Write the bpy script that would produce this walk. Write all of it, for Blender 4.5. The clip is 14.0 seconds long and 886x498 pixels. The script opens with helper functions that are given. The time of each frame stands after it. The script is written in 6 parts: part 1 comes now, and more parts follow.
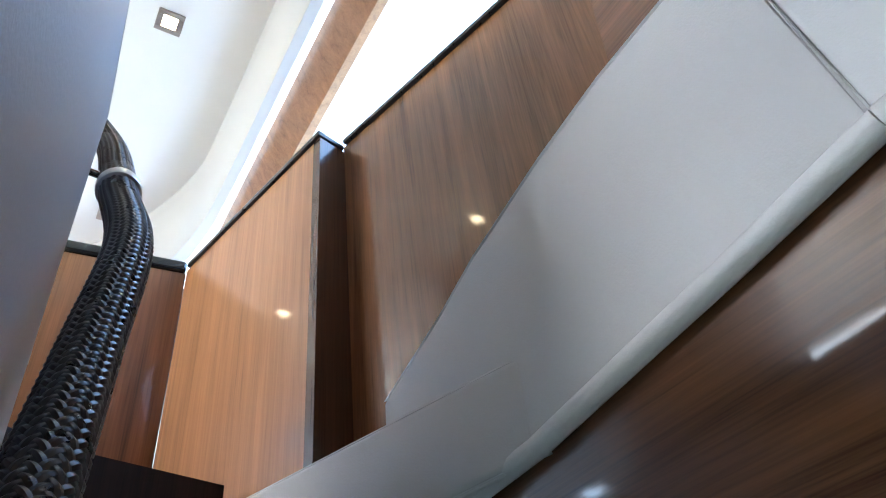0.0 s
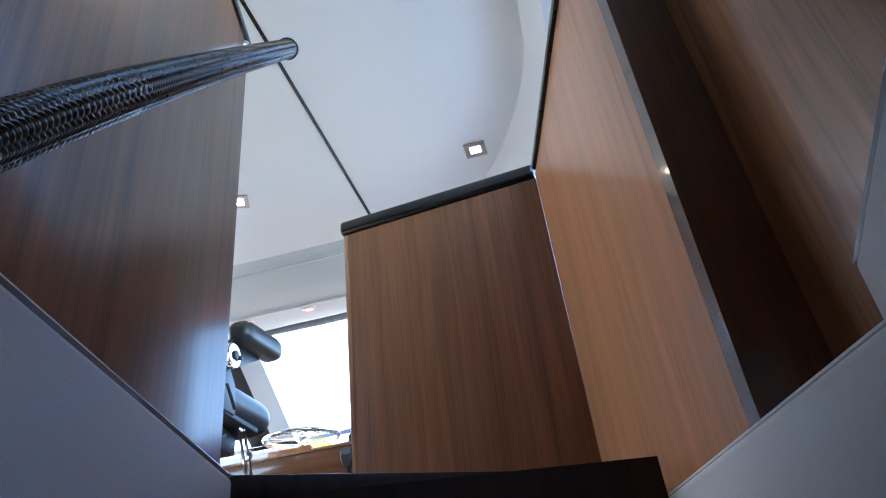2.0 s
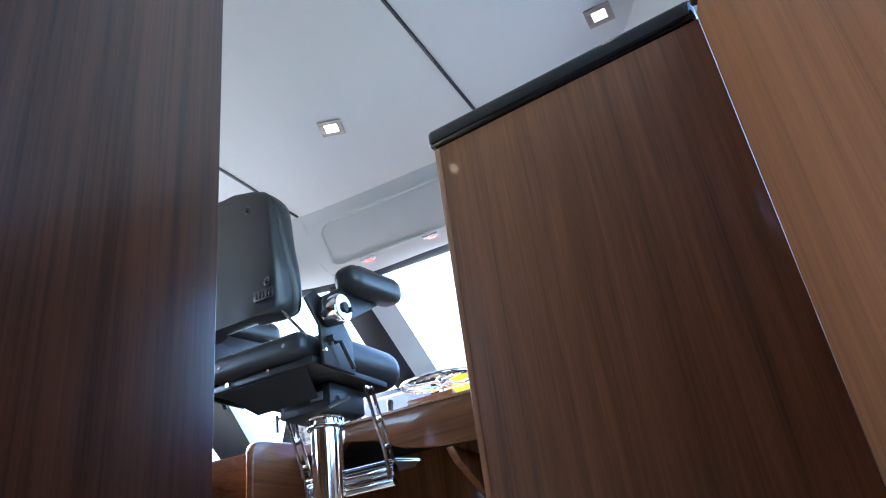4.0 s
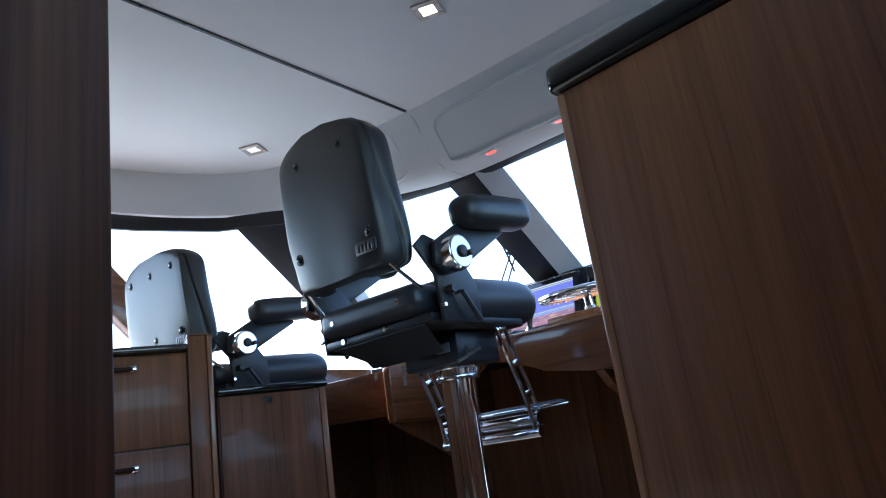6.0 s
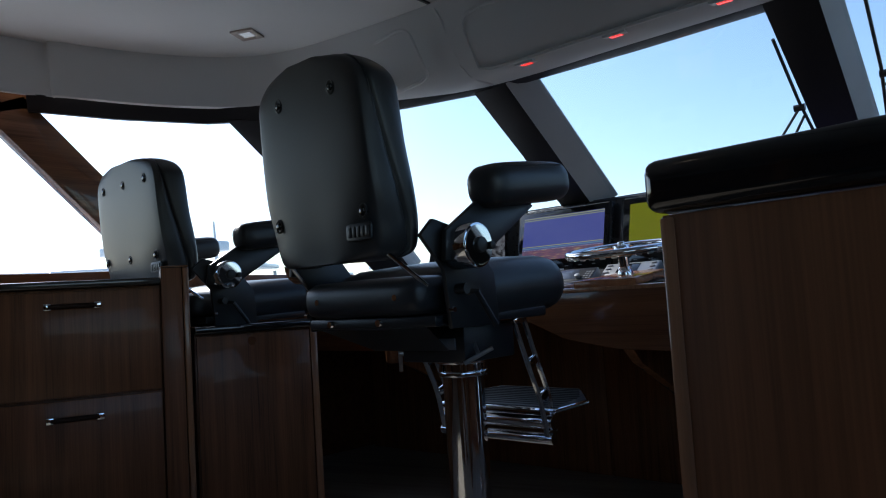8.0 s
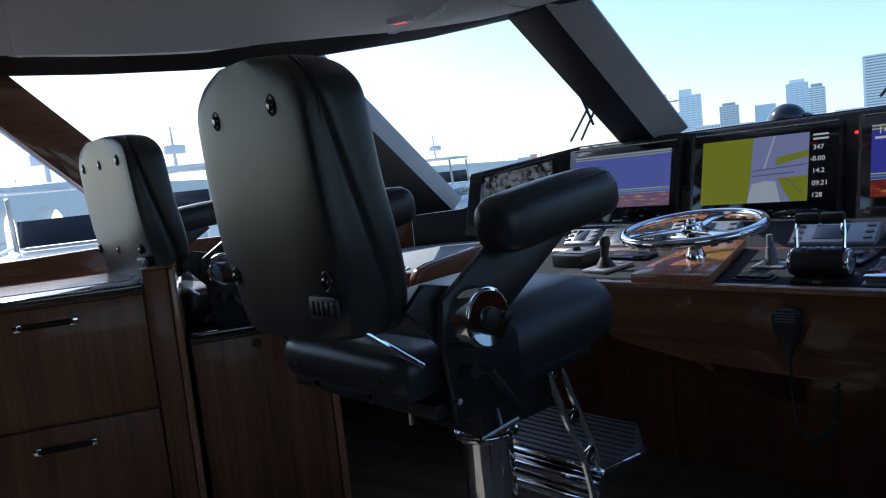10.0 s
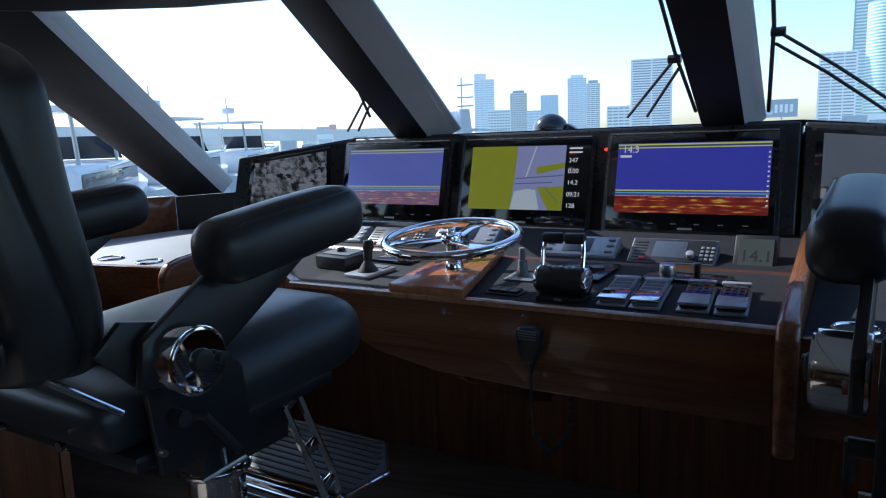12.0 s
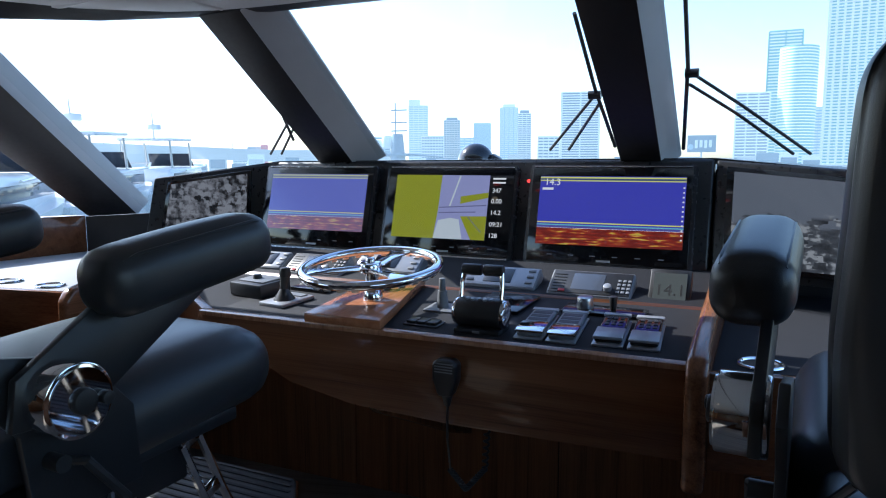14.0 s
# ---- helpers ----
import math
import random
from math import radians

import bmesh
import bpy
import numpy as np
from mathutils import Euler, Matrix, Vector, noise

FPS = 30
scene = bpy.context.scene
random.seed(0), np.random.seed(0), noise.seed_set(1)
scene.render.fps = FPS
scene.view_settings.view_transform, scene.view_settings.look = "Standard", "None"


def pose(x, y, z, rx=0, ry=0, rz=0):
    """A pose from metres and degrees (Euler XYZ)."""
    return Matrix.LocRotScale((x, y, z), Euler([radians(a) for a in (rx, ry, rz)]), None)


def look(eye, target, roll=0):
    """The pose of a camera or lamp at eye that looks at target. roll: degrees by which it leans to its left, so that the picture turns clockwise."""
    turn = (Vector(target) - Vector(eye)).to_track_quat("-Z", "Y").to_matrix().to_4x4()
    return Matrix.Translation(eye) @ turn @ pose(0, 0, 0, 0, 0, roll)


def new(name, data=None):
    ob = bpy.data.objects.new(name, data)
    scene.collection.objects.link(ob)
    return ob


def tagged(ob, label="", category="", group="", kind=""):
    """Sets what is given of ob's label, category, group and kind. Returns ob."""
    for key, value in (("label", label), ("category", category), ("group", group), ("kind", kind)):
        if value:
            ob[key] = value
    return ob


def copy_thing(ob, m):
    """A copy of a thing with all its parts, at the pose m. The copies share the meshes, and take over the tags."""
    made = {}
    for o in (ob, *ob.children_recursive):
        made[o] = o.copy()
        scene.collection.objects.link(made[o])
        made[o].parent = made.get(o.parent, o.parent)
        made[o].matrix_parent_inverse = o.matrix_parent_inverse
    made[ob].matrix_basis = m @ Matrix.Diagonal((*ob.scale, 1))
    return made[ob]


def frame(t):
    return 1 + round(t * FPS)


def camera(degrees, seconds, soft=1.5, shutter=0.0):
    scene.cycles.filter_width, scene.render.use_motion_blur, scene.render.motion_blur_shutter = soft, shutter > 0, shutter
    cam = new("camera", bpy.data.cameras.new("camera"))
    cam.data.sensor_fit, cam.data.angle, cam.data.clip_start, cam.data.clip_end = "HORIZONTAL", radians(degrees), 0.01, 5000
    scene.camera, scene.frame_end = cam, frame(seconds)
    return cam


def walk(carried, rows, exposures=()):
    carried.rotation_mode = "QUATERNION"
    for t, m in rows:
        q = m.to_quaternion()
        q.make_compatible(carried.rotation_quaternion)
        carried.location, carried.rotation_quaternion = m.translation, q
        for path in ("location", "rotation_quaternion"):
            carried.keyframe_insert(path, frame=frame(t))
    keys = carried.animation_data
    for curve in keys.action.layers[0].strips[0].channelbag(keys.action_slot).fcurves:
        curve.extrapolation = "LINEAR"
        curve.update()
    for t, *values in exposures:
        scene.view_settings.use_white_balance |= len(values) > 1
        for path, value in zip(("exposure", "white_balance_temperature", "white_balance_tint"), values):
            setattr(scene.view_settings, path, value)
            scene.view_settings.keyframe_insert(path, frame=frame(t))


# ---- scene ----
import collections

# ---------------- camera ----------------
cam = camera(64.2, 14.0, soft=1.1)
PATH = [
    (0, pose(0.159, -2.244, -0.718, 129.83, 5.44, -30.40)),
    (0.3, look((0.283, -2.206, -0.678), (0.820, -0.829, 0.669), -3.6)),
    (0.5, pose(0.360, -2.158, -0.613, 129.81, 2.92, -14.61)),
    (0.8, pose(0.399, -2.087, -0.565, 126.36, 4.33, -8.72)),
    (1.1, pose(0.434, -2.015, -0.542, 125.09, 5.01, -0.61)),
    (1.5, pose(0.483, -1.889, -0.503, 126.60, 6.07, 8.57)),
    (2, pose(0.511, -1.749, -0.332, 123.51, 6.15, 14.29)),
    (4.5, pose(0.409, -1.210, 0.091, 114.18, 7.77, 31.18)),
    (5, pose(0.382, -1.171, 0.238, 109.28, 8.68, 33.88)),
    (5.5, pose(0.362, -1.085, 0.322, 107.97, 9.22, 35.60)),
    (6, pose(0.345, -0.959, 0.434, 106.13, 8.24, 40.25)),
    (6.5, pose(0.312, -0.872, 0.521, 101.33, 7.47, 43.85)),
    (7, pose(0.248, -0.771, 0.653, 100.40, 3.21, 42.07)),
    (7.5, pose(0.206, -0.711, 0.765, 97.54, 2.65, 40.38)),
    (10, pose(-0.034, -0.201, 1.233, 84.30, 6.09, 46.00)),
    (10.5, pose(-0.042, -0.071, 1.259, 84.36, 6.20, 46.21)),
    (11, pose(-0.035, -0.032, 1.279, 85.74, 5.01, 44.70)),
    (11.5, pose(-0.026, -0.046, 1.301, 84.21, 4.63, 37.55)),
    (12, pose(-0.018, -0.036, 1.310, 80.86, 1.92, 29.91)),
    (12.5, pose(-0.004, 0.013, 1.304, 81.16, 0.45, 22.36)),
    (13, pose(-0.001, 0.025, 1.312, 82.23, -0.16, 19.79)),
    (13.5, pose(-0.005, 0.010, 1.317, 82.70, 0.29, 23.30)),
    (14, pose(-0.003, 0.010, 1.320, 82.74, 0.11, 24.57)),
]

walk(cam, PATH, exposures=[(0, 5.05, 6850, 6), (1.0, 4.4, 6350, 6), (1.6, 4.35, 6150, 7), (2.2, 4.0, 6050, 8), (4.4, 3.65, 5800, 8), (5.5, 3.0, 5700, 8), (6.5, 1.8, 5750, 9), (7.0, 1.0, 5800, 9), (7.5, 0.65, 6000, 9), (10.0, 0.65, 5700, 9), (10.6, 0.8, 5750, 9), (11.5, 0.75, 5650, 9), (12.5, 1.2, 5800, 10), (13.1, 1.4, 5800, 10), (14.0, 1.4, 5800, 10)])

# ---------------- sky and sun ----------------
world = bpy.data.worlds.new("sky")
scene.world = world
world.use_nodes = True
wn = world.node_tree.nodes
wl = world.node_tree.links
sky = wn.new("ShaderNodeTexSky")
sky.sky_type = 'NISHITA'
sky.sun_disc = False
SUN_EL, SUN_AZ = 37.0, 82.0      # azimuth: degrees left of the bow
sky.sun_elevation = radians(SUN_EL)
sky.sun_rotation = radians(-SUN_AZ)
sky.air_density, sky.dust_density, sky.ozone_density = 1.0, 1.0, 2.5
wl.new(sky.outputs[0], wn["Background"].inputs[0])
wn["Background"].inputs[1].default_value = 0.15
sun_data = bpy.data.lights.new("sun", 'SUN')
sun_data.energy, sun_data.angle, sun_data.color = 3.4, radians(0.5), (1.0, 0.95, 0.87)
sun = new("sun", sun_data)
sun_dir = Vector((-math.sin(radians(SUN_AZ)) * math.cos(radians(SUN_EL)), math.cos(radians(SUN_AZ)) * math.cos(radians(SUN_EL)), math.sin(radians(SUN_EL))))
sun.matrix_world = look(sun_dir * 30, (0, 0, 0))

# ---------------- materials ----------------
def mat(name, color=(0.5, 0.5, 0.5), rough=0.5, metal=0.0, spec=0.5, coat=0.0):
    m = bpy.data.materials.new(name)
    m.use_nodes = True
    b = m.node_tree.nodes["Principled BSDF"]
    b.inputs["Base Color"].default_value = (*color, 1)
    b.inputs["Roughness"].default_value = rough
    b.inputs["Metallic"].default_value = metal
    b.inputs["Specular IOR Level"].default_value = spec
    b.inputs["Coat Weight"].default_value = coat
    b.inputs["Coat Roughness"].default_value = 0.06
    return m


def node(m, kind, **inputs):
    n = m.node_tree.nodes.new(kind)
    for k, v in inputs.items():
        n.inputs[k.replace("_", " ")].default_value = v
    return n


def vary(m, scale=8.0, amount=0.12, bump=0.0, bump_scale=60.0, stretch=(1, 1, 1), rough_amount=0.1):
    """Two scales of variation on a plain material: blotches, grain, relief."""
    t, b = m.node_tree, m.node_tree.nodes["Principled BSDF"]
    col = list(b.inputs["Base Color"].default_value)
    rough = b.inputs["Roughness"].default_value
    co = node(m, "ShaderNodeTexCoord")
    mp = node(m, "ShaderNodeMapping", Scale=stretch)
    t.links.new(co.outputs["Object"], mp.inputs[0])
    n1 = node(m, "ShaderNodeTexNoise", Scale=scale, Detail=4.0)
    n2 = node(m, "ShaderNodeTexNoise", Scale=bump_scale, Detail=3.0)
    t.links.new(mp.outputs[0], n1.inputs["Vector"])
    t.links.new(mp.outputs[0], n2.inputs["Vector"])
    mx = node(m, "ShaderNodeMix")
    mx.data_type = 'RGBA'
    mx.inputs[6].default_value = (*[c * (1 - amount) for c in col[:3]], 1)
    mx.inputs[7].default_value = (*[min(1, c * (1 + amount)) for c in col[:3]], 1)
    t.links.new(n1.outputs[0], mx.inputs[0])
    t.links.new(mx.outputs[2], b.inputs["Base Color"])
    rr = node(m, "ShaderNodeMapRange")
    rr.inputs[3].default_value = max(0.02, rough - rough_amount)
    rr.inputs[4].default_value = min(1, rough + rough_amount)
    t.links.new(n2.outputs[0], rr.inputs[0])
    t.links.new(rr.outputs[0], b.inputs["Roughness"])
    if bump:
        bp = node(m, "ShaderNodeBump", Strength=bump, Distance=0.002)
        t.links.new(n2.outputs[0], bp.inputs["Height"])
        t.links.new(bp.outputs[0], b.inputs["Normal"])
    return m


def wood(name, dark, light, rough=0.25, coat=0.5, axis=2, fig=1.0):
    """Varnished walnut: long grain streaks along an axis, fine pores, clear gloss."""
    m = mat(name, light, rough, spec=0.3, coat=coat)
    t, b = m.node_tree, m.node_tree.nodes["Principled BSDF"]
    co = node(m, "ShaderNodeTexCoord")
    sc = [17.0 * fig] * 3
    sc[axis] = 0.5 * fig
    mp = node(m, "ShaderNodeMapping", Scale=tuple(sc))
    t.links.new(co.outputs["Object"], mp.inputs[0])
    n1 = node(m, "ShaderNodeTexNoise", Scale=1.6, Detail=5.0, Roughness=0.62, Distortion=0.7)
    t.links.new(mp.outputs[0], n1.inputs["Vector"])
    sc2 = [260.0] * 3
    sc2[axis] = 5.0
    mp2 = node(m, "ShaderNodeMapping", Scale=tuple(sc2))
    t.links.new(co.outputs["Object"], mp2.inputs[0])
    n2 = node(m, "ShaderNodeTexNoise", Scale=1.0, Detail=3.0)
    t.links.new(mp2.outputs[0], n2.inputs["Vector"])
    mul = node(m, "ShaderNodeMath")
    mul.operation = 'MULTIPLY_ADD'
    mul.inputs[1].default_value = 0.5
    t.links.new(n2.outputs[0], mul.inputs[0])
    broad = node(m, "ShaderNodeTexNoise", Scale=0.16, Detail=2.0)
    t.links.new(mp.outputs[0], broad.inputs["Vector"])
    lift = node(m, "ShaderNodeMath")
    lift.operation = 'MULTIPLY_ADD'
    lift.inputs[1].default_value = 0.45
    t.links.new(broad.outputs[0], lift.inputs[0])
    t.links.new(n1.outputs[0], lift.inputs[2])
    shift = node(m, "ShaderNodeMath")
    shift.operation = 'SUBTRACT'
    shift.inputs[1].default_value = 0.22
    t.links.new(lift.outputs[0], shift.inputs[0])
    t.links.new(shift.outputs[0], mul.inputs[2])
    r = node(m, "ShaderNodeValToRGB")
    r.color_ramp.elements[0].position, r.color_ramp.elements[0].color = 0.46, (*dark, 1)
    r.color_ramp.elements[1].position, r.color_ramp.elements[1].color = 0.98, (*light, 1)
    mid = r.color_ramp.elements.new(0.70)
    mid.color = (*[0.45 * a + 0.55 * c for a, c in zip(dark, light)], 1)
    t.links.new(mul.outputs[0], r.inputs[0])
    t.links.new(r.outputs[0], b.inputs["Base Color"])
    bp = node(m, "ShaderNodeBump", Strength=0.06, Distance=0.001)
    t.links.new(n2.outputs[0], bp.inputs["Height"])
    t.links.new(bp.outputs[0], b.inputs["Normal"])
    return m


WALNUT = wood("walnut_gloss", (0.085, 0.034, 0.015), (0.31, 0.135, 0.06))
WALNUT_Y = wood("walnut_gloss_along", (0.065, 0.024, 0.011), (0.27, 0.11, 0.048), axis=1)
WALNUT_X = wood("walnut_gloss_across", (0.06, 0.022, 0.010), (0.22, 0.09, 0.04), axis=0)
WALNUT_DARK = wood("walnut_dark", (0.010, 0.005, 0.003), (0.035, 0.015, 0.009), rough=0.5, coat=0.0)
WALNUT_DARK.node_tree.nodes["Principled BSDF"].inputs["Specular IOR Level"].default_value = 0.2
# end-wall walnut, darkened to paint in the stairwell's shade
WALNUT_SHADED = wood("walnut_shaded", (0.03, 0.012, 0.006), (0.10, 0.042, 0.019))
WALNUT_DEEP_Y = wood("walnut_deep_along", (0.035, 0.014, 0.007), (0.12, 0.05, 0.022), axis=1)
LEATHER_W = vary(mat("white_leather", (0.50, 0.50, 0.515), 0.5, spec=0.35), 3.0, 0.04, 0.25, 260.0)
LEATHER_K = vary(mat("black_leather", (0.027, 0.028, 0.031), 0.36, spec=0.45), 6.0, 0.2, 0.12, 520.0, rough_amount=0.06)
LINER = vary(mat("white_headliner", (0.82, 0.82, 0.80), 0.55), 2.0, 0.04, 0.1, 300.0)
LINER_GREY = vary(mat("pale_trim", (0.72, 0.72, 0.70), 0.5), 2.0, 0.04, 0.1, 200.0)
BLACK_TRIM = vary(mat("black_trim", (0.014, 0.014, 0.015), 0.3), 10.0, 0.15, 0.05)
BLACK_GLOSS = mat("black_gloss", (0.008, 0.008, 0.009), 0.12, coat=0.5)
CHARCOAL = vary(mat("charcoal_vinyl", (0.027, 0.028, 0.032), 0.7, spec=0.15), 12.0, 0.15, 0.4, 500.0)
FRAME_K = vary(mat("dark_frame_paint", (0.012, 0.0125, 0.015), 0.5), 8.0, 0.15, 0.05)
FRAME_G = vary(mat("grey_frame_reveal", (0.46, 0.465, 0.47), 0.5), 8.0, 0.1, 0.05)
CHROME = vary(mat("chrome", (0.82, 0.83, 0.85), 0.07, 1.0), 20.0, 0.05, rough_amount=0.03)
STEEL_B = vary(mat("brushed_steel", (0.6, 0.6, 0.6), 0.3, 1.0), 40.0, 0.08, rough_amount=0.06)
PLASTIC_K = vary(mat("black_plastic", (0.02, 0.02, 0.021), 0.4), 20.0, 0.15, 0.1, 200.0)
GREY_P = vary(mat("grey_plastic", (0.19, 0.20, 0.215), 0.4), 20.0, 0.08)
SILVER_P = vary(mat("silver_plastic", (0.36, 0.37, 0.39), 0.35, 0.4), 20.0, 0.06)


def emit(name, color, strength):
    m = mat(name, (0.01, 0.01, 0.01), 0.15)
    b = m.node_tree.nodes["Principled BSDF"]
    b.inputs["Emission Color"].default_value = (*color, 1)
    b.inputs["Emission Strength"].default_value = strength
    return m


def glass(name):
    m = bpy.data.materials.new(name)
    m.use_nodes = True
    t = m.node_tree
    t.nodes.remove(t.nodes["Principled BSDF"])
    tr = t.nodes.new("ShaderNodeBsdfTransparent")
    tr.inputs[0].default_value = (0.965, 0.98, 0.98, 1)
    gl = t.nodes.new("ShaderNodeBsdfGlossy")
    gl.inputs["Roughness"].default_value = 0.02
    mx = t.nodes.new("ShaderNodeMixShader")
    mx.inputs[0].default_value = 0.03
    t.links.new(tr.outputs[0], mx.inputs[1])
    t.links.new(gl.outputs[0], mx.inputs[2])
    t.links.new(mx.outputs[0], t.nodes["Material Output"].inputs[0])
    return m


GLASS = glass("window_glass")

# ---------------- mesh helpers ----------------
def mesh_of(bm, name, material, smooth=True):
    me = bpy.data.meshes.new(name)
    bmesh.ops.recalc_face_normals(bm, faces=bm.faces[:])
    bm.to_mesh(me)
    bm.free()
    for m in (material if isinstance(material, (list, tuple)) else [material]):
        me.materials.append(m)
    if smooth:
        me.polygons.foreach_set("use_smooth", [True] * len(me.polygons))
        me.set_sharp_from_angle(angle=radians(35))
    return me


def part(name, bm, material, parent=None, label=""):
    ob = new(name, mesh_of(bm, name, material))
    if parent is not None:
        ob.parent = parent
    return tagged(ob, label)


def thing(name, m, label, category, group="", kind=""):
    ob = new(name)
    ob.empty_display_size = 0.1
    ob.matrix_basis = m
    return tagged(ob, label, category, group, kind)


def bevel(bm, r, seg=2, angle=30):
    if r > 0:
        es = [e for e in bm.edges if len(e.link_faces) == 2 and e.calc_face_angle(0) > radians(angle)]
        bmesh.ops.bevel(bm, geom=es, offset=r, segments=seg, affect='EDGES', profile=0.5, clamp_overlap=True)
    return bm


def box(x0, x1, y0, y1, z0, z1, r=0.0, seg=2, m=None, bm=None):
    bm2 = bmesh.new()
    bmesh.ops.create_cube(bm2, size=1, matrix=Matrix.LocRotScale(((x0 + x1) / 2, (y0 + y1) / 2, (z0 + z1) / 2), None, (x1 - x0, y1 - y0, z1 - z0)))
    bevel(bm2, r, seg)
    if m is not None:
        bm2.transform(m)
    return join(bm, bm2)


def join(bm, other):
    if bm is None:
        return other
    me = bpy.data.meshes.new("tmp")
    other.to_mesh(me)
    other.free()
    bm.from_mesh(me)
    bpy.data.meshes.remove(me)
    return bm


def prism(pts, depth, r=0.0, seg=2, m=None, bm=None):
    """A flat outline (u, v) in the local x-z plane, thickened along local y from 0 to depth."""
    b2 = bmesh.new()
    vs = [b2.verts.new((u, 0, v)) for u, v in pts]
    f = b2.faces.new(vs)
    ex = bmesh.ops.extrude_face_region(b2, geom=[f])
    bmesh.ops.translate(b2, verts=[v for v in ex["geom"] if isinstance(v, bmesh.types.BMVert)], vec=(0, depth, 0))
    bmesh.ops.recalc_face_normals(b2, faces=b2.faces[:])
    bevel(b2, r, seg)
    if m is not None:
        b2.transform(m)
    return join(bm, b2)


def slab(pts, normal, depth, r=0.0, seg=2, bm=None):
    """A planar outline of world points, thickened along a direction."""
    b2 = bmesh.new()
    vs = [b2.verts.new(p) for p in pts]
    f = b2.faces.new(vs)
    ex = bmesh.ops.extrude_face_region(b2, geom=[f])
    bmesh.ops.translate(b2, verts=[v for v in ex["geom"] if isinstance(v, bmesh.types.BMVert)], vec=Vector(normal).normalized() * depth)
    bmesh.ops.recalc_face_normals(b2, faces=b2.faces[:])
    bevel(b2, r, seg)
    return join(bm, b2)


def cyl(p0, p1, r0, r1=None, n=20, r=0.0, bm=None):
    p0, p1 = Vector(p0), Vector(p1)
    d = p1 - p0
    b2 = bmesh.new()
    bmesh.ops.create_cone(b2, cap_ends=True, segments=n, radius1=r0, radius2=r0 if r1 is None else r1, depth=d.length)
    bevel(b2, r, 2, 50)
    b2.transform(Matrix.Translation((p0 + p1) / 2) @ d.to_track_quat('Z', 'Y').to_matrix().to_4x4())
    return join(bm, b2)


def tube(pts, rad, n=10, closed=False, bm=None):
    """A round bar through points."""
    b2 = bmesh.new()
    pts = [Vector(p) for p in pts]
    k = len(pts)
    rings = []
    up = Vector((0, 0, 1))
    for i, p in enumerate(pts):
        a = pts[(i - 1) % k] if closed or i else p
        b = pts[(i + 1) % k] if closed or i < k - 1 else p
        d = (b - a).normalized()
        s = d.cross(up)
        if s.length < 0.05:
            s = d.cross(Vector((1, 0, 0)))
        s.normalize()
        w = d.cross(s)
        rings.append([b2.verts.new(p + (s * math.cos(j * math.tau / n) + w * math.sin(j * math.tau / n)) * rad) for j in range(n)])
    for i in range(k if closed else k - 1):
        A, B = rings[i], rings[(i + 1) % k]
        for j in range(n):
            b2.faces.new((A[j], A[(j + 1) % n], B[(j + 1) % n], B[j]))
    if not closed:
        b2.faces.new(rings[0])
        b2.faces.new(rings[-1])
    return join(bm, b2)


def structure(name, bm, material, label, m=None):
    ob = new(name, mesh_of(bm, name, material))
    if m is not None:
        ob.matrix_basis = m
    return tagged(ob, label, kind="structure")

# ---------------- decks and stairs (the stairwell lies askew to the helm) ----------------
STAIR = pose(0, 0, 0, 0, 0, 15.11)


bm = slab([(-4.6, -0.76, 0), (-0.275, -0.72, 0), (0.555, -0.465, 0), (2.2, -0.465, 0), (2.2, 4.2, 0), (-4.6, 4.2, 0)], (0, 0, -1), 0.06)
DECK_WOOD = wood("deck_planks", (0.10, 0.085, 0.07), (0.33, 0.30, 0.26), rough=0.4, coat=0.1, axis=0, fig=0.8)
structure("floor", bm, DECK_WOOD, "grey-brown wooden deck of the helm station", STAIR)
structure("floor_lower", box(-2.4, 2.4, -5.2, -2.03, -1.66, -1.6), WALNUT_DARK, "dark wooden floor of the lower deck", STAIR)
stairs = thing("stairs", STAIR, "dark-stained wooden stairs up to the helm deck", "stairs", kind="structure")
for i in range(7):
    y1, z1 = -0.70 - 0.19 * i, -0.2 * (i + 1)
    part("tread", box(-0.25, 0.42, y1 - 0.21, y1 - 0.022 if i else -0.46, z1 - 0.03, z1, 0.006), WALNUT_DARK, stairs)
    part("riser", box(-0.25, 0.42, y1 - 0.035, y1 - 0.02, z1, z1 + 0.168), WALNUT_DARK, stairs)
part("nosing", slab([(-0.25, -0.709, 0.003), (0.55, -0.465, 0.003), (0.55, -0.515, 0.003), (-0.25, -0.76, 0.003)], (0, 0, -1), 0.045, 0.008), WALNUT_DARK, stairs)
part("riser", slab([(-0.25, -0.725, -0.20), (0.55, -0.48, -0.20), (0.55, -0.48, -0.045), (-0.25, -0.725, -0.045)], (0, 1, 0), 0.02), WALNUT_DARK, stairs)

# stair wall with a capping strip
bm = slab([(-0.255, -0.72, -1.6), (-0.255, -0.72, 0.985), (-0.289, -1.46, 0.985), (-0.289, -1.46, -1.6)], (-1, 0, 0), 0.05, 0.003)
WALNUT_WALL = wood("walnut_stair_wall", (0.066, 0.025, 0.011), (0.24, 0.098, 0.042), rough=0.34, coat=0.2)
WALNUT_WALL.node_tree.nodes["Principled BSDF"].inputs["Coat Roughness"].default_value = 0.16
structure("wall_left", bm, WALNUT_WALL, "glossy walnut stair wall", STAIR)
bm = slab([(-0.247, -0.712, 0.985), (-0.31, -0.712, 0.985), (-0.343, -1.47, 0.985), (-0.28, -1.47, 0.985)], (0, 0, 1), 0.022, 0.005)
structure("trim_left", bm, BLACK_TRIM, "black capping strip on the stair wall", STAIR)

